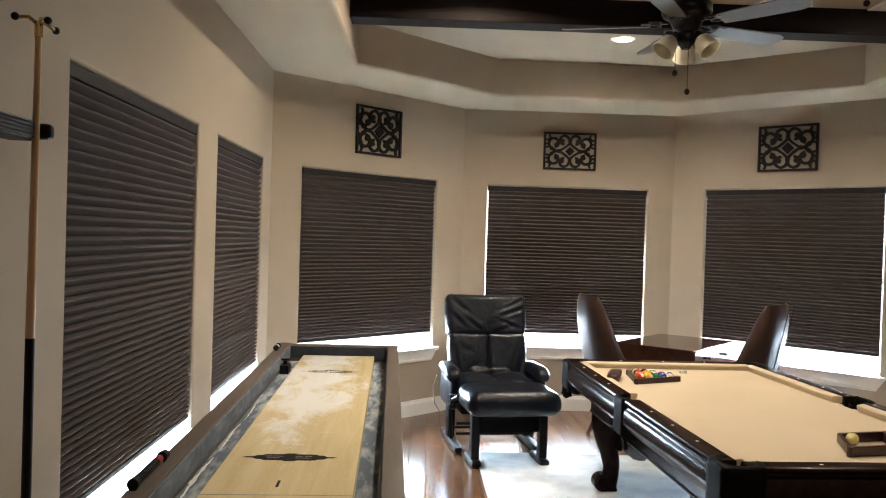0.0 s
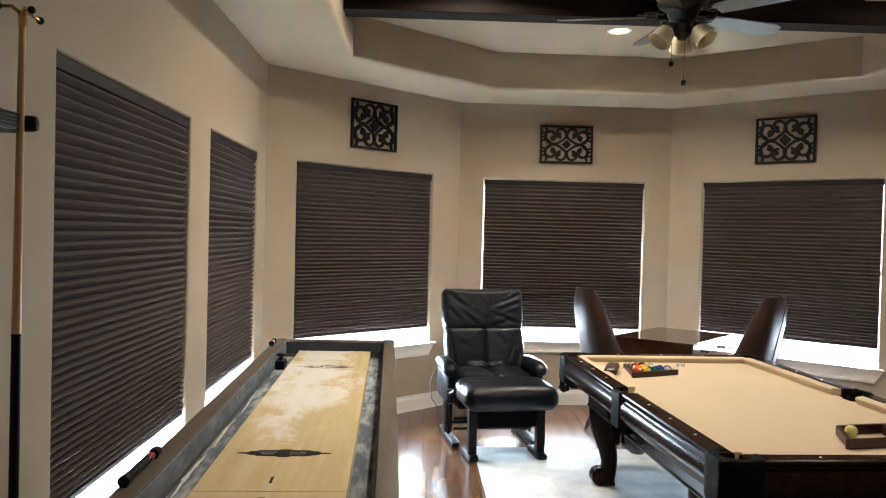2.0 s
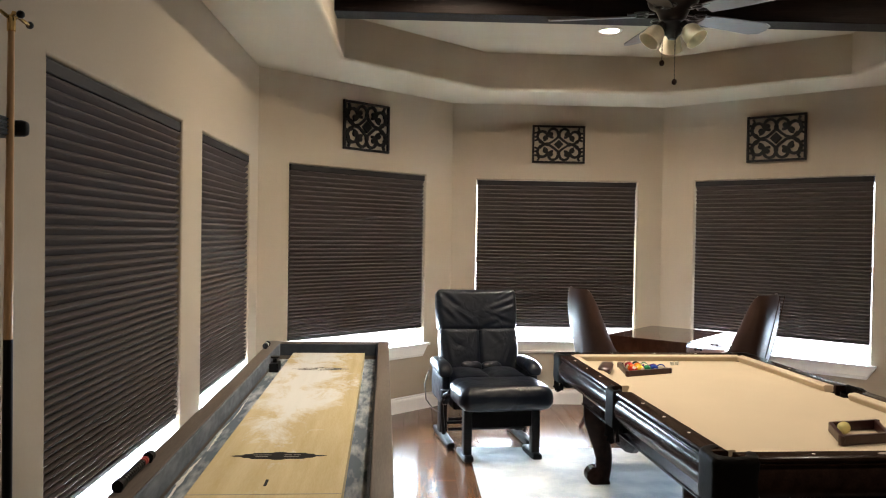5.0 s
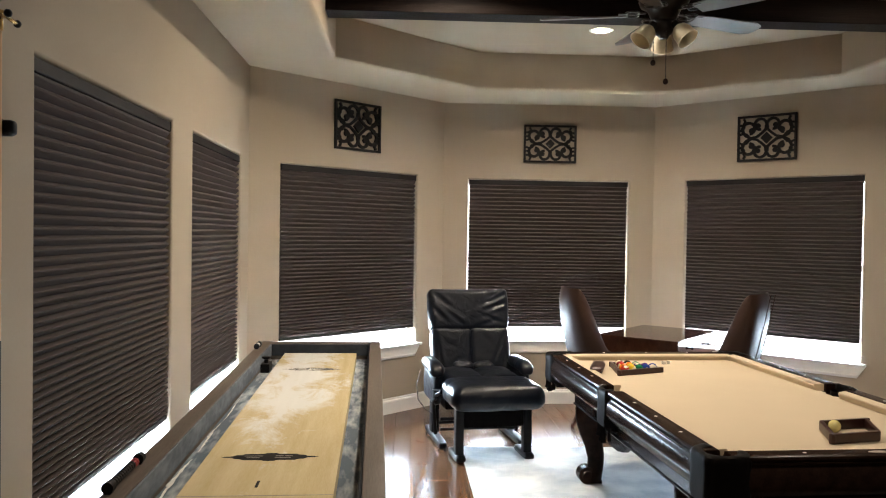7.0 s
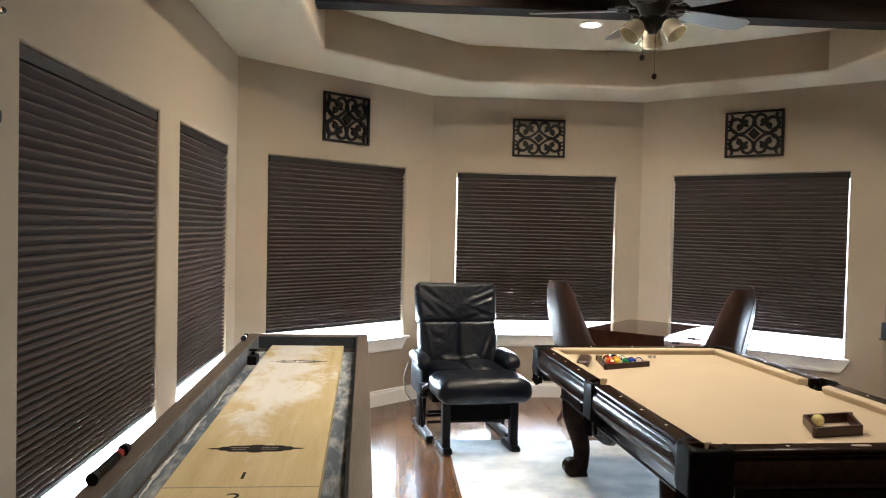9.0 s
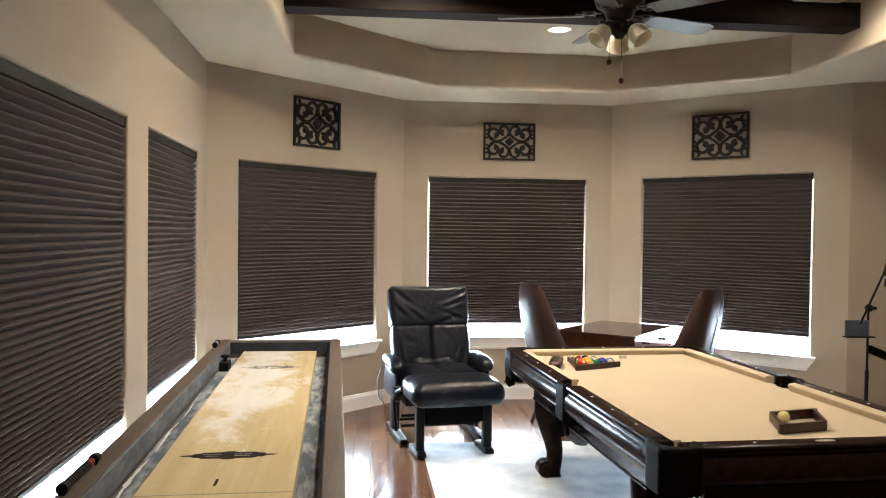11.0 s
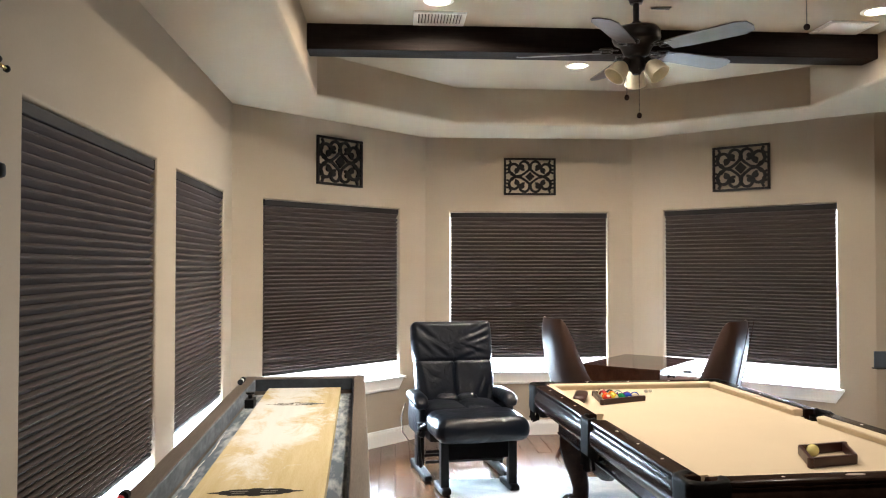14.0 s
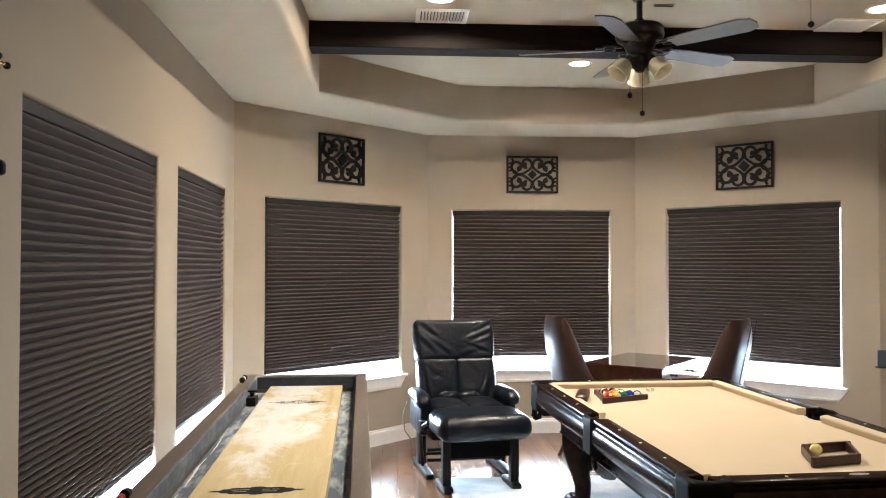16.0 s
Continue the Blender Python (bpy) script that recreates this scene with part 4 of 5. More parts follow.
def shuffleboard(m):
    """Origin on the floor under the middle of the far end; the table runs towards -y."""
    s = thing("shuffleboard_table", "long grey-brown shuffleboard table with a waxed maple playing board", "game table", m)
    H, L, W = 0.82, 4.2, 0.445
    for sx in (-1, 1):
        bm = bmesh.new()
        box(bm, (sx * (W - 0.040), -L / 2, H - 0.16), (0.08, L, 0.32), bevel=0.006)
        part("side_rail", bm, GREY_WOOD, s)
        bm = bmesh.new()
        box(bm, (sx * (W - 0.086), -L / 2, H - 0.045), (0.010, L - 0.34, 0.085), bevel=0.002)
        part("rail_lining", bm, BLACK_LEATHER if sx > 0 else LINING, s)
    for y in (-0.075, -L + 0.075):
        bm = bmesh.new()
        box(bm, (0, y, H - 0.162), (2 * W - 0.16, 0.15, 0.316), bevel=0.006)
        part("end_rail", bm, GREY_WOOD, s)
        bm = bmesh.new()
        box(bm, (0, y + (-0.08 if y > -1 else 0.08), H - 0.045), (2 * W - 0.18, 0.010, 0.083), bevel=0.002)
        part("end_lining", bm, DARK_LINING, s)
    bm = bmesh.new()
    box(bm, (0, -L / 2, H - 0.125), (2 * W - 0.165, L - 0.31, 0.02))
    part("gutter_floor", bm, GUTTER, s)
    rr = random.Random(5)
    for y0, y1, wide in ((-2.05, -1.52, 0.010), (-2.62, -2.10, 0.018), (-3.30, -2.72, 0.024)):
        bm = bmesh.new()
        ys = [y0 + (y1 - y0) * i / 24 for i in range(25)]
        mid = [-0.346 + 0.004 * math.sin(9 * y) + rr.uniform(-0.002, 0.002) for y in ys]
        half = [wide * (0.1 + math.sin(math.pi * i / 24)) * rr.uniform(0.12, 0.40) for i in range(25)]
        prism(bm, [(x - q, y) for x, q, y in zip(mid, half, ys)] + [(x + q, y) for x, q, y in list(zip(mid, half, ys))[::-1]], H - 0.1152, H - 0.1138)
        part("wax_streak", bm, WAX, s, "streak of white wax in the gutter")
    bm = bmesh.new()
    box(bm, (0.011, -L / 2, H - 0.082), (0.518, L - 0.52, 0.060), bevel=0.003)
    board = part("playing_board", bm, BOARD, s, "honey maple board dusted with white wax")
    z = H - 0.0515

    def logo(y, name, ink):
        bm = bmesh.new()
        outline = [(0.187, 0), (0.17, 0.009), (0.145, 0.012), (0.132, 0.032), (0.112, 0.034), (0.10, 0.050), (0.03, 0.052), (0.018, 0.064), (0.0, 0.066)]
        pts = outline + [(-x, yy) for x, yy in outline[-2::-1]]
        pts = pts + [(x, -yy) for x, yy in pts[-2:0:-1]]
        prism(bm, [(x, y + 0.82 * yy) for x, yy in pts], z - 0.0003, z + 0.0003)
        lg = part(name, bm, ink, board, "black ornamental printed badge")
        for x0, x1, dy in ((-0.10, -0.03, 0.012), (-0.09, -0.04, -0.012), (0.02, 0.05, 0.012), (0.056, 0.085, 0.012), (0.02, 0.08, -0.012)):
            bm = bmesh.new()
            box(bm, ((x0 + x1) / 2, y + dy, z + 0.0006), (x1 - x0, 0.006, 0.0008))
            ob = part("badge_bar", bm, INK_GREY, s)
        return lg

    logo(-2.92, "badge", INK)
    logo(-0.94, "badge", INK_WAXED)
    for k, (txt, y) in enumerate((("1", -3.27), ("2", -3.49), ("3", -3.70))):
        number(txt, 0.105, INK, board, pose(0.0, y - 0.02, z + 0.0002))
    for y in (-3.375, -3.59):
        bm = bmesh.new()
        box(bm, (0.011, y, z), (0.516, 0.004, 0.0008))
        part("score_line", bm, INK_GREY, board)
    for y in (-0.7, -L + 0.7):
        for sx in (-1, 1):
            bm = bmesh.new()
            box(bm, (sx * 0.29, y, 0.25), (0.13, 0.13, 0.50), bevel=0.01)
            leg = part("leg", bm, GREY_WOOD, s)
            bm = bmesh.new()
            box(bm, (sx * 0.29, y, 0.02), (0.17, 0.17, 0.04), bevel=0.008)
            part("foot", bm, BLACK_METAL, leg)
    return s


SH = pose(-0.643, 6.035, 0, 0, 0, 2.5)
shuffleboard(SH)


def score_counter(y, length, label, ends):
    c = thing("score_counter", label, "score counter", SH @ pose(-0.425, y, 0.82), group="score counters")
    for e in (-1, 1):
        bm = bmesh.new()
        rod(bm, (0, e * length / 2 - 0.016, 0.020), (0, e * length / 2 + 0.016, 0.020), 0.019, n=16)
        box(bm, (0, e * length / 2, 0.005), (0.022, 0.030, 0.012), bevel=0.002)
        part("end_block", bm, BLACK_METAL, c, smooth=True)
    bm = bmesh.new()
    rod(bm, (0, -length / 2, 0.020), (0, length / 2, 0.020), 0.005, n=8)
    part("rail", bm, BLACK_METAL, c)
    n = max(2, int((length - 0.05) / 0.020))
    for i in range(n):
        y0 = -length / 2 + 0.027 + i * 0.020
        bm = bmesh.new()
        lathe(bm, [(0.010, -0.0098), (0.0145, -0.007), (0.0155, 0.0), (0.0145, 0.007), (0.010, 0.0098)], 12, Matrix.Translation((0, y0, 0.020)) @ Matrix.Rotation(radians(90), 4, 'X'))
        part("bead", bm, ends if i >= n - 2 else BLACK_METAL, c, smooth=True)


score_counter(-0.36, 0.12, "black score counter with white beads on the table rail", WHITE_PLASTIC)
score_counter(-3.33, 0.32, "black score counter with red end beads on the table rail", RED)

for x, y in ((-0.325, -0.66),):
    p = thing("shuffleboard_puck", "black shuffleboard puck lying in the side gutter", "puck", SH @ pose(x, y, 0.705))
    bm = bmesh.new()
    box(bm, (0, 0, 0.030), (0.06, 0.14, 0.058), bevel=0.006)
    part("body", bm, BLACK_METAL, p)
    bm = bmesh.new()
    lathe(bm, [(0.0, 0.058), (0.014, 0.058), (0.014, 0.082), (0.028, 0.088), (0.028, 0.100), (0.0, 0.102)], 18)
    part("cap", bm, BLACK_METAL, p, smooth=True)


# ---- massage recliner ----
def recliner(m):
    r = thing("massage_recliner", "black leather massage recliner with a raised footrest on sled feet", "recliner", m)
    tilt = Matrix.Rotation(radians(-17), 4, 'X')

    def pad(name, c, s, rad, puff, wr, freq=6, mm=None, cuts=14, seed=0.0, label=""):
        bm = bmesh.new()
        cushion(bm, c, s, rad, cuts, puff, wr, freq, mm, seed)
        return part(name, bm, BLACK_LEATHER, r, label, smooth=True)

    pad("footrest_cushion", (0, -0.43, 0.478), (0.685, 0.48, 0.175), 0.068, 0.016, 0.008, 5, None, 22, 1.0, "rounded black leather footrest")
    for sx in (-1, 1):
        pad("seat_cushion", (sx * 0.142, 0.06, 0.485), (0.290, 0.56, 0.15), 0.035, 0.022, 0.007, 7, None, 14, 3.0 + sx)
    for sx in (-1, 1):
        pad("lumbar_fold", (sx * 0.085, 0.215, 0.575), (0.165, 0.10, 0.075), 0.034, 0.010, 0.012, 11, None, 12, 5.0 + 2 * sx, "bunched leather at the foot of the back")

    def back(name, c, s, folds, flare, dip, seed, label):
        """A back pad with soft folds; each fold runs between two points of its face."""
        bm = bmesh.new()
        made = cushion(bm, (0, 0, 0), s, 0.038, 46, 0.013, 0.003, 7, None, seed)
        for v in made:
            u, w = 2 * v.co.x / s[0], 2 * v.co.z / s[2]
            sink = 0.0
            for x0, z0, x1, z1, deep, wide in folds:
                wide *= 1.25
                d = Vector((x1 - x0, (z1 - z0) * 0.6))
                q = Vector((u - x0, (w - z0) * 0.6))
                f = max(0.0, min(1.0, q.dot(d) / d.length_squared))
                off = (q - d * f).length
                side = (q - d * f).dot(Vector((-d.y, d.x)).normalized())
                g = math.sin(math.pi * (0.12 + 0.80 * f))
                sink += 0.6 * deep * g * (math.exp(-(off / wide) ** 2) - 0.65 * math.exp(-((side - 1.7 * wide) / (1.1 * wide)) ** 2) * (off < 3.5 * wide))
            if v.co.y < 0:
                v.co.y += sink
            v.co.x *= 1 + flare * w
            v.co.z -= dip * (1 - u * u) * max(0.0, w)
        bmesh.ops.transform(bm, matrix=Matrix.Translation(c) @ tilt, verts=bm.verts)
        part(name, bm, BLACK_LEATHER, r, label, smooth=True)

    back("headrest_pad", (0, 0.408, 1.010), (0.665, 0.15, 0.350), [(0.96, 0.75, 0.25, 0.15, 0.016, 0.050), (0.95, 0.30, 0.45, -0.05, 0.014, 0.045), (0.80, 0.95, 0.42, 0.45, 0.012, 0.040), (-0.92, 0.85, -0.50, 0.05, 0.016, 0.055), (-0.95, 0.10, -0.62, -0.60, 0.012, 0.050), (-0.55, -0.20, -0.15, -0.85, 0.012, 0.050), (0.15, -0.90, 0.70, -0.55, 0.012, 0.050), (0.35, -0.35, 0.90, -0.75, 0.013, 0.045)], 0.018, 0.012, 8.0, "creased black leather upper back pad")
    for sx in (-1, 1):
        back("back_pad", (sx * 0.158, 0.305, 0.675), (0.328, 0.145, 0.400), [(0.90 * sx, 0.75, 0.60 * sx, -0.10 + 0.2 * sx, 0.010, 0.08), (0.80 * sx, 0.05, 0.50 * sx, -0.90, 0.012, 0.07), (-0.85 * sx, -0.60, 0.35 * sx, -0.80 + 0.1 * sx, 0.014, 0.07), (-0.50, 0.55 + 0.2 * sx, 0.25, 0.15, 0.007, 0.08), (0.55, 0.30 * sx, 0.10, -0.50, 0.010, 0.06)], 0.0, 0.004, 11 + 5 * sx, "creased black leather back pad")
    bm = bmesh.new()
    cushion(bm, (0, 0.435, 0.80), (0.62, 0.08, 0.78), 0.035, 8, 0.0, 0.0, 6, tilt)
    part("back_shell", bm, BLACK_LEATHER, r, smooth=True)
    for sx in (-1, 1):
        bm = bmesh.new()
        cushion(bm, (sx * 0.358, 0.06, 0.612), (0.115, 0.42, 0.085), 0.040, 10, 0.008, 0.004, 8)
        for v in bm.verts:
            if v.co.y < -0.02:
                v.co.z -= 0.9 * (v.co.y + 0.02) ** 2 * 2.2
        part("armrest", bm, BLACK_LEATHER, r, smooth=True)
        bm = bmesh.new()
        cushion(bm, (sx * 0.352, 0.10, 0.46), (0.070, 0.46, 0.26), 0.03, 8, 0.01, 0.006, 8)
        part("side_panel", bm, BLACK_LEATHER, r, smooth=True)
        bm = bmesh.new()
        rod(bm, (sx * 0.36, -0.16, 0.40), (sx * 0.36, -0.16, 0.46), 0.04, n=16)
        sweep(bm, [(sx * 0.355, -0.30, 0.47), (sx * 0.375, -0.20, 0.43), (sx * 0.375, -0.08, 0.35), (sx * 0.35, 0.02, 0.20), (sx * 0.33, 0.05, 0.07)], 0.016, 8)
        part("recline_linkage", bm, BLACK_METAL, r, smooth=True)
        bm = bmesh.new()
        cushion(bm, (sx * 0.315, 0.13, 0.030), (0.075, 0.62, 0.055), 0.022, 6)
        box(bm, (sx * 0.315, 0.20, 0.20), (0.06, 0.12, 0.32), bevel=0.012)
        part("base_foot", bm, BLACK_METAL, r, smooth=True)
        bm = bmesh.new()
        box(bm, (sx * 0.257, -0.46, 0.225), (0.062, 0.075, 0.39), bevel=0.010)
        part("footrest_leg", bm, BLACK_METAL, r)
        bm = bmesh.new()
        cushion(bm, (sx * 0.257, -0.40, 0.026), (0.080, 0.30, 0.050), 0.020, 6)
        part("footrest_foot", bm, BLACK_METAL, r, smooth=True)
    bm = bmesh.new()
    box(bm, (0, -0.45, 0.330), (0.456, 0.05, 0.185), bevel=0.008)
    part("footrest_apron", bm, POCKET, r)
    for y, z in ((-0.02, 0.12), (-0.02, 0.20), (0.36, 0.08)):
        bm = bmesh.new()
        rod(bm, (-0.31, y, z), (0.31, y, z), 0.013, n=12)
        part("cross_tube", bm, BLACK_METAL, r, smooth=True)
    bm = bmesh.new()
    box(bm, (0, 0.12, 0.36), (0.60, 0.56, 0.12), bevel=0.02)
    part("seat_frame", bm, BLACK_METAL, r)
    bm = bmesh.new()
    sweep(bm, [(-0.44, 0.14, 0.56), (-0.475, 0.13, 0.45), (-0.47, 0.08, 0.34), (-0.42, 0.02, 0.27), (-0.37, -0.02, 0.25)], 0.005, 6)
    part("power_cord", bm, CORD, r)


recliner(pose(0.575, 6.22, 0, 0, 0, 9.0))


# ---- game table and barrel chairs ----
def game_table(m):
    t = thing("game_table", "reddish-brown polished wooden game table by the windows", "table", m)
    z = 0.79

    def ring(inset):
        a, b, c = 0.495 - inset, 0.368 - inset, 0.012
        return [(-a + c, -b), (a - c, -b), (a, -b + c), (a, b - c), (a - c, b), (-a + c, b), (-a, b - c), (-a, -b + c)]

    bm = bmesh.new()
    prism(bm, ring(0.0), z - 0.028, z)
    bmesh.ops.bevel(bm, geom=[e for e in bm.edges if abs(e.verts[0].co.z - e.verts[1].co.z) < 1e-5], offset=0.008, segments=2, affect='EDGES')
    part("tabletop", bm, TABLE_WOOD, t)
    bm = bmesh.new()
    prism(bm, ring(0.014), z - 0.175, z - 0.029)
    apron = part("apron", bm, TABLE_WOOD, t)
    for x in (-0.2, 0.2):
        bm = bmesh.new()
        rod(bm, (x, -0.353, z - 0.085), (x, -0.374, z - 0.085), 0.007, n=12)
        ball(bm, (x, -0.378, z - 0.085), 0.013, 12)
        part("drawer_knob", bm, BLACK_METAL, apron, "dark round knob", smooth=True)
    bm = bmesh.new()
    lathe(bm, [(0.0, 0.66), (0.12, 0.66), (0.11, 0.60), (0.07, 0.56), (0.085, 0.42), (0.10, 0.30), (0.075, 0.20), (0.12, 0.14), (0.0, 0.12)], 24)
    part("pedestal", bm, TABLE_WOOD, t, smooth=True)
    for k in range(4):
        a = radians(45 + 90 * k)
        bm = bmesh.new()
        d = Vector((math.cos(a), math.sin(a), 0))
        sweep(bm, [d * 0.06 + Vector((0, 0, 0.17)), d * 0.2 + Vector((0, 0, 0.13)), d * 0.34 + Vector((0, 0, 0.055)), d * 0.42 + Vector((0, 0, 0.035))], [0.045, 0.04, 0.033, 0.034], 10)
        part("foot", bm, TABLE_WOOD, t, smooth=True)


game_table(pose(2.266, 7.000, 0, 0, 0, 50))


def barrel_chair(m, label):
    """Faces +y; a tall scooped leather back that sweeps down into low arms."""
    c = thing("barrel_chair", label, "chair", m, group="chairs round the game table")
    n, k = 84, 18
    amax = radians(118)

    def square(a):
        return (abs(math.cos(a)) ** 3.2 + abs(math.sin(a)) ** 3.2) ** (-1 / 3.2)

    def rim(a):
        s = min(1.0, abs(a) / amax)
        fall = 1 - min(1.0, max(0.0, (s - 0.36) / 0.20))
        tail = 1 - min(1.0, max(0.0, (s - 0.36) / 0.50))
        f = 0.74 * fall * fall * (3 - 2 * fall) + 0.26 * tail ** 1.6
        return 0.66 + 0.56 * f

    bm = bmesh.new()
    grids = []
    for off in (0.0, 0.065):
        g = []
        for i in range(n + 1):
            a = -amax + 2 * amax * i / n
            top = rim(a)
            col = []
            for j in range(k + 1):
                z = 0.30 + (top - 0.30) * j / k
                lean = 0.23 * max(0, z - 0.45) * min(1.0, 1.35 * math.cos(a))
                r = (0.232 + off * (1 - 0.75 * (j / k) ** 8) + 0.02 * math.sin((z - 0.3) * 3)) * square(a)
                x, y = r * math.sin(a), -r * math.cos(a) * 1.02 - max(0.0, lean)
                if off == 0.0 and j == k:
                    z -= 0.004
                col.append(bm.verts.new((x, y, z)))
            g.append(col)
        grids.append(g)
    for g in grids:
        for i in range(n):
            for j in range(k):
                bm.faces.new((g[i][j], g[i + 1][j], g[i + 1][j + 1], g[i][j + 1]))
    gi, go = grids
    for i in range(n):
        bm.faces.new((gi[i][k], gi[i + 1][k], go[i + 1][k], go[i][k]))
        bm.faces.new((gi[i][0], gi[i + 1][0], go[i + 1][0], go[i][0]))
    for e in (0, n):
        for j in range(k):
            bm.faces.new((gi[e][j], gi[e][j + 1], go[e][j + 1], go[e][j]))
    back = part("backrest", bm, BROWN_LEATHER, c, "tall curved brown leather back", smooth=True)
    for a in (0.0, 0.42) if m.to_euler().z > 0 else ():
        bm = bmesh.new()
        pts = []
        for j in range(9):
            z = 0.36 + (rim(a) - 0.37) * j / 8
            lean = 0.23 * max(0, z - 0.45) * min(1.0, 1.35 * math.cos(a))
            r = (0.232 + 0.067 + 0.02 * math.sin((z - 0.3) * 3)) * square(a)
            pts.append((r * math.sin(a), -r * math.cos(a) * 1.02 - max(0.0, lean), z))
        sweep(bm, pts, 0.0035, 6)
        part("seam", bm, BROWN_LEATHER, back)
    bm = bmesh.new()
    cushion(bm, (0, 0.02, 0.42), (0.47, 0.50, 0.13), 0.045, 10, 0.02, 0.004)
    part("seat", bm, BROWN_LEATHER, c, smooth=True)
    bm = bmesh.new()
    box(bm, (0, 0.0, 0.325), (0.44, 0.46, 0.07), bevel=0.012)
    part("seat_frame", bm, TABLE_WOOD, c)
    for sx in (-1, 1):
        for sy in (-1, 1):
            bm = bmesh.new()
            q = 0.055 if sy < 0 else 0.015
            sweep(bm, [(sx * 0.185, sy * 0.185, 0.33), (sx * 0.19, sy * (0.19 + q * 0.4), 0.16), (sx * 0.20, sy * (0.20 + q * 1.6), 0.0)], [0.026, 0.022, 0.017], 8)
            part("leg", bm, TABLE_WOOD, c, smooth=True)
    for sx in (-1, 1):
        bm = bmesh.new()
        rod(bm, (sx * 0.19, -0.20, 0.13), (sx * 0.19, 0.19, 0.13), 0.011, n=8)
        part("stretcher", bm, TABLE_WOOD, c)


barrel_chair(pose(1.750, 6.58, 0, 0, 0, -82), "dark brown leather barrel chair with a tall curved back")
barrel_chair(pose(2.455, 6.33, 0, 0, 0, 47), "dark brown leather barrel chair with its back to the window light")


# ---- cue rack and bridge stick on the west wall ----
rk = thing("cue_rack", "black ridged cue rack bar fixed to the beige wall", "cue rack", pose(-1.1655, 1.890, 1.917))
bm = bmesh.new()
box(bm, (0.045, 0, 0), (0.09, 0.62, 0.055), bevel=0.010)
rack_bar = part("bar", bm, BLACK_METAL, rk)
for k in range(5):
    bm = bmesh.new()
    box(bm, (0.091, 0, -0.020 + k * 0.010), (0.006, 0.60, 0.005), bevel=0.0015)
    part("ridge", bm, BLACK_METAL, rack_bar)
bm = bmesh.new()
cushion(bm, (0.085, 0.312, 0.0), (0.075, 0.034, 0.044), 0.013, 5)
part("clip", bm, BLACK_METAL, rk, smooth=True)
bm = bmesh.new()
box(bm, (0.065, 0, -1.625), (0.13, 0.66, 0.05), bevel=0.010)
part("lower_shelf", bm, BLACK_METAL, rk)
st = thing("bridge_stick", "maple bridge stick with a brass head standing in the cue rack", "cue stick", pose(-1.072, 2.155, 0.320))
bm = bmesh.new()
rod(bm, (0.0, 0, 0.0), (0.0, 0.004, 1.03), 0.0145, 0.0125, n=14)
part("grip", bm, BLACK_METAL, st, "black wrapped grip", smooth=True)
bm = bmesh.new()
rod(bm, (0.0, 0.004, 1.03), (0.0, 0.012, 1.858), 0.0125, 0.0085, n=14)
part("shaft", bm, MAPLE, st, smooth=True)
bm = bmesh.new()
rod(bm, (0, 0.012, 1.850), (0, 0.012, 1.892), 0.011, n=12)
for dx, dy in ((-0.04, -0.035), (0.03, 0.0), (0.0, 0.11)):
    sweep(bm, [(0, 0.012, 1.882), (dx * 0.4, dy * 0.4, 1.897), (dx * 0.85, dy * 0.85, 1.892), (dx, dy, 1.892)], 0.0055, 8)
part("bridge_head", bm, BRASS, st, "polished brass bridge head", smooth=True)
for dx, dy in ((-0.04, -0.035), (0.03, 0.0), (0.0, 0.11)):
    bm = bmesh.new()
    ball(bm, (dx, dy, 1.892), 0.011, 10)
    part("rubber_tip", bm, BLACK_METAL, st, smooth=True)

# ---- microphone stand by the alcove ----
ms = thing("microphone_stand", "black boom microphone stand with a small blue-grey tray", "microphone stand", pose(3.93, 5.86, 0))
bm = bmesh.new()
rod(bm, (0, 0, 0.06), (0, 0, 0.60), 0.014, n=12)
rod(bm, (0, 0, 0.58), (0, 0, 1.09), 0.009, n=12)
part("pole", bm, BLACK_METAL, ms, smooth=True)
bm = bmesh.new()
ball(bm, (0, -0.01, 1.09), 0.032, 12)
rod(bm, (-0.03, -0.02, 1.09), (0.05, -0.02, 1.09), 0.014, n=10)
part("clutch", bm, BLACK_METAL, ms, smooth=True)
bm = bmesh.new()
rod(bm, (-0.085, -0.03, 0.965), (0.125, -0.01, 1.385), 0.008, n=10)
part("boom", bm, BLACK_METAL, ms, smooth=True)
bm = bmesh.new()
rod(bm, (0.125, -0.01, 1.345), (0.145, -0.02, 1.44), 0.016, 0.022, n=12)
rod(bm, (0.135, -0.016, 1.32), (0.125, -0.012, 1.26), 0.012, 0.006, n=10)
ball(bm, (0.15, -0.022, 1.465), 0.027, 12, 1.2)
part("microphone", bm, BLACK_METAL, ms, smooth=True)
bm = bmesh.new()
box(bm, (-0.11, -0.03, 0.935), (0.20, 0.006, 0.125), bevel=0.002)
part("tray_back", bm, GREY_METAL, ms, "blue-grey metal tray")
bm = bmesh.new()
box(bm, (-0.11, -0.06, 0.870), (0.235, 0.065, 0.008), bevel=0.002)
part("tray_ledge", bm, BLACK_METAL, ms)
bm = bmesh.new()
cushion(bm, (0.09, -0.01, 0.735), (0.21, 0.04, 0.065), 0.018, 6, 0, 0, 6, Matrix.Rotation(radians(22), 4, 'Y'))
part("holder", bm, BLACK_METAL, ms, smooth=True)
for k in range(3):
    a = radians(80 + 120 * k)
    bm = bmesh.new()
    sweep(bm, [(0, 0, 0.16), (0.12 * math.cos(a), 0.12 * math.sin(a), 0.09), (0.27 * math.cos(a), 0.27 * math.sin(a), 0.013)], 0.009, 8)
    part("leg", bm, BLACK_METAL, ms, smooth=True)

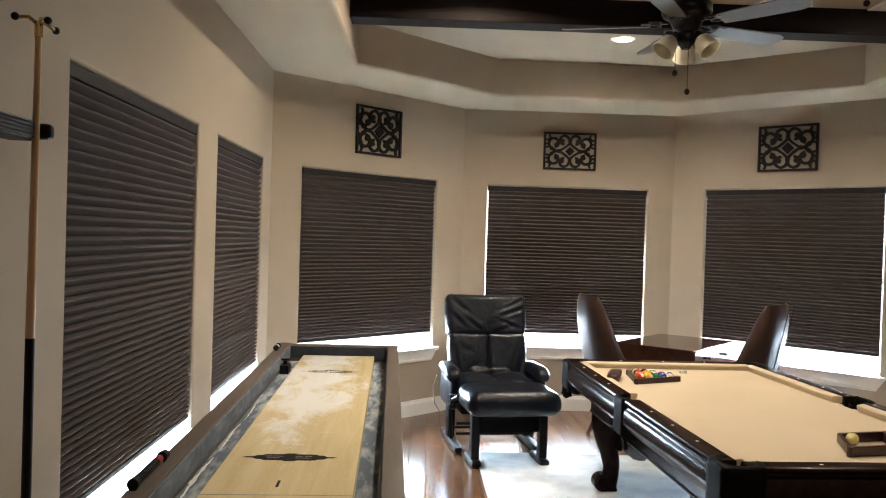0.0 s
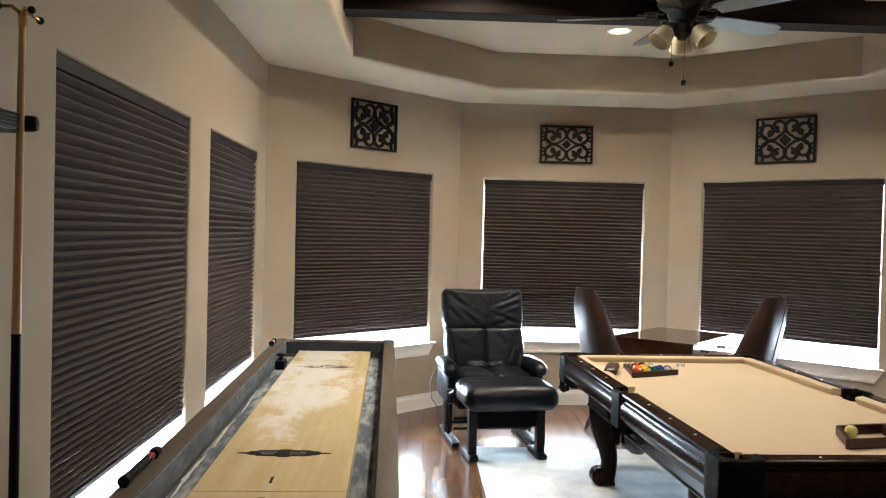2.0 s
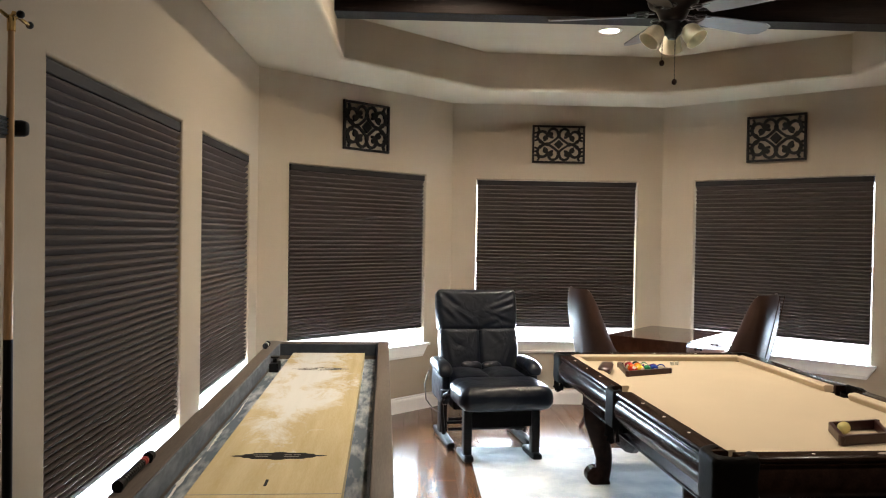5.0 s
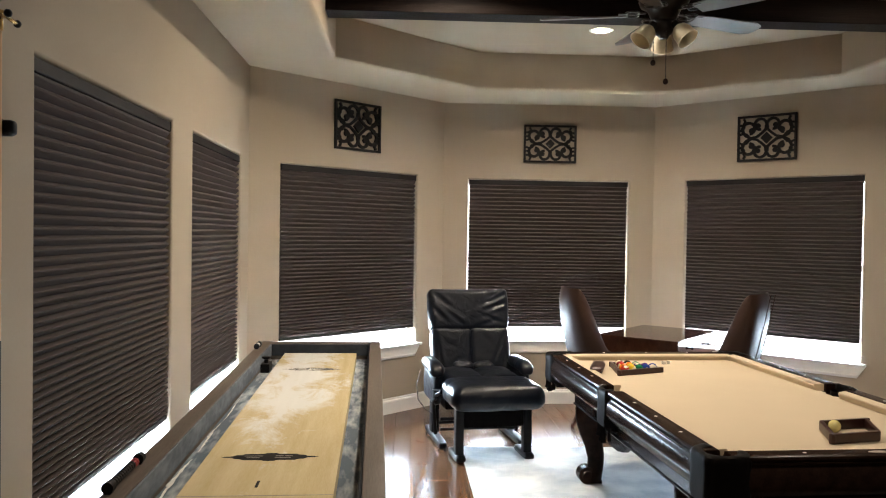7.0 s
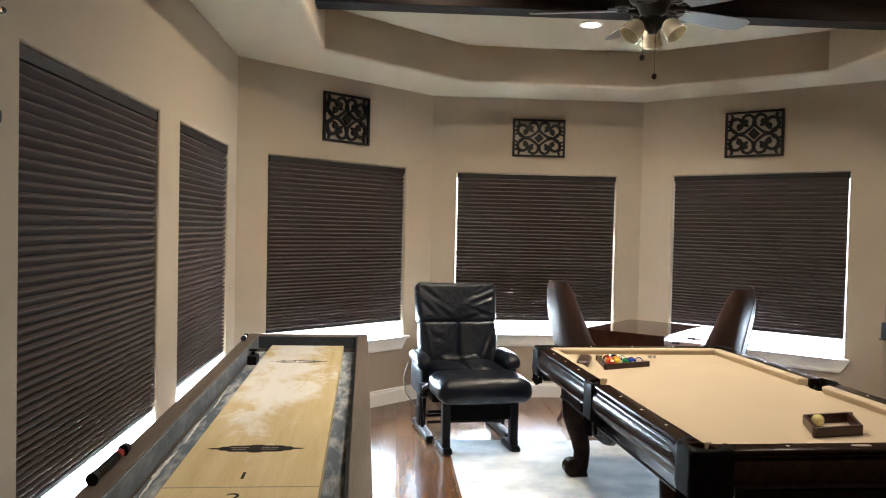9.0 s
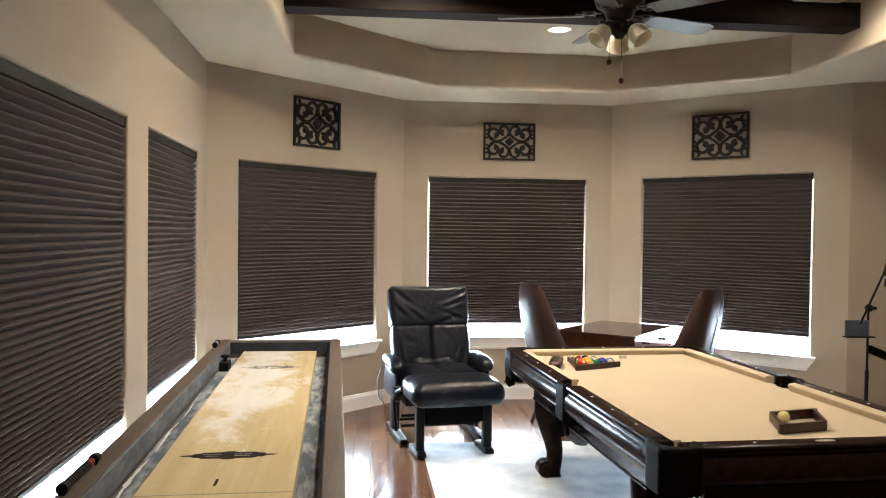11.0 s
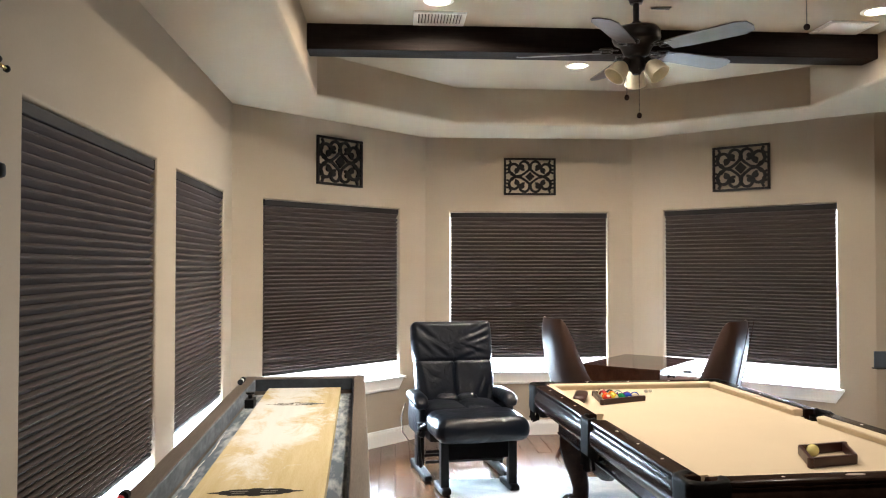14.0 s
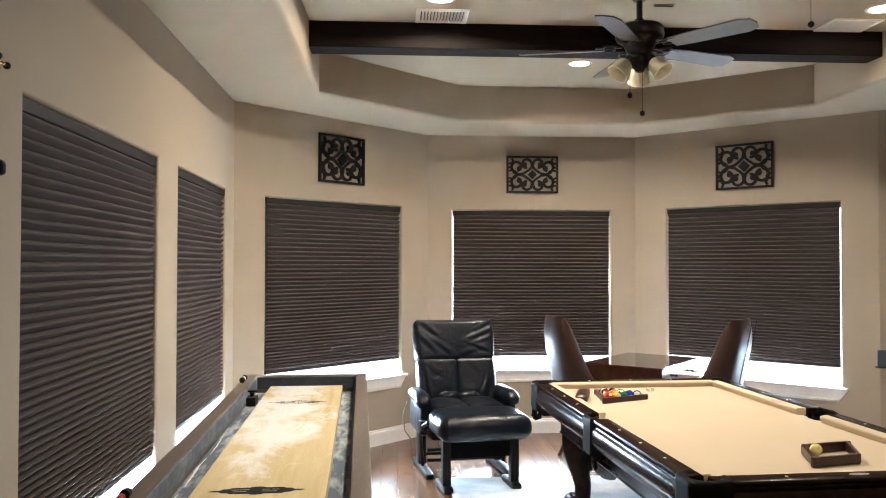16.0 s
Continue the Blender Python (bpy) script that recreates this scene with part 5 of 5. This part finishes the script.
# ---- rug ----
rug = thing("area_rug", "pale grey-blue area rug with a faded pattern under the pool table", "rug")
bm = bmesh.new()
box(bm, (1.82, 4.42, 0.006), (2.78, 3.26, 0.011), bevel=0.004)
for v in bm.verts:
    v.co.x, v.co.y = v.co.x + 0.03 * (6.04 - v.co.y) * 0.4, v.co.y
part("field", bm, RUG, rug)
bm = bmesh.new()
for x0, y0, x1, y1 in ((0.43, 6.05, 3.21, 6.05), (0.43, 6.05, 0.47, 2.79)):
    rod(bm, (x0, y0, 0.006), (x1, y1, 0.006), 0.006, n=8)
part("binding", bm, RUG, rug)


# ---- floor: slab and planks ----
bm = bmesh.new()
prism(bm, [(x, y) for x, y in OUTER], -0.20, -0.017)
floor = part("floor", bm, SUBFLOOR)
tagged(floor, "brown hardwood plank floor with fine bevelled joints", "floor", kind="structure")
PLANK_W = 0.127
planks = {}


def plank(length):
    key = round(length, 2)
    if key not in planks:
        me = bpy.data.meshes.new("plank")
        w, l, e = PLANK_W / 2 - 0.0008, key / 2 - 0.0008, 0.0016
        top = [(-w + e, -l + e, 0), (w - e, -l + e, 0), (w - e, l - e, 0), (-w + e, l - e, 0)]
        mid = [(-w, -l, -e), (w, -l, -e), (w, l, -e), (-w, l, -e)]
        low = [(x, y, -0.016) for x, y, z in mid]
        faces = [(0, 1, 2, 3)] + [(i + 4, (i + 1) % 4 + 4, (i + 1) % 4, i) for i in range(4)] + [(i + 8, (i + 1) % 4 + 8, (i + 1) % 4 + 4, i + 4) for i in range(4)]
        me.from_pydata(top + mid + low, [], faces)
        me.materials.append(OAK)
        planks[key] = me
    return planks[key]


def far_edge(x):
    if x < P_B[0]:
        return P_A[1] + (x - P_A[0]) * (P_B[1] - P_A[1]) / (P_B[0] - P_A[0])
    if x < P_C[0]:
        return P_B[1]
    if x < P_D[0]:
        return P_C[1] + (x - P_C[0]) * (P_D[1] - P_C[1]) / (P_D[0] - P_C[0])
    return P_D[1] + (x - P_D[0]) * (P_E[1] - P_D[1]) / (P_E[0] - P_D[0])


rr = random.Random(7)
rest_v, rest_f = [], []
rows = int((6.6 + 1.23) / PLANK_W) + 1
for i in range(rows):
    x = -1.23 + (i + 0.5) * PLANK_W
    y = far_edge(x) + 0.05 - rr.uniform(0, 0.3)
    first = True
    while y > -3.2:
        length = rr.choice([0.62, 0.84, 0.98, 1.16, 1.32, 1.5])
        if first:
            y, first = far_edge(x) + 0.09, False
        length = min(length, y + 3.2)
        if length < 0.12:
            break
        c = y - length / 2
        if -0.5 < x < 4.1 and y > 3.4:
            ob = new("plank", plank(length))
            ob.parent = floor
            ob.matrix_basis = pose(x, c, rr.uniform(-0.0006, 0.0), 0, 0, rr.choice((0, 180)))
        else:
            w, l = PLANK_W / 2 - 0.001, length / 2 - 0.001
            s = len(rest_v)
            rest_v += [(x - w, c - l, 0), (x + w, c - l, 0), (x + w, c + l, 0), (x - w, c + l, 0), (x - w, c - l, -0.016), (x + w, c - l, -0.016), (x + w, c + l, -0.016), (x - w, c + l, -0.016)]
            rest_f += [(s, s + 1, s + 2, s + 3), (s + 4, s + 5, s + 1, s), (s + 5, s + 6, s + 2, s + 1), (s + 6, s + 7, s + 3, s + 2), (s + 7, s + 4, s, s + 3)]
        y -= length
me = bpy.data.meshes.new("outer_planks")
me.from_pydata(rest_v, [], rest_f)
me.materials.append(OAK)
ob = new("outer_planks", me)
ob.parent = floor
tagged(ob, kind="stuff")
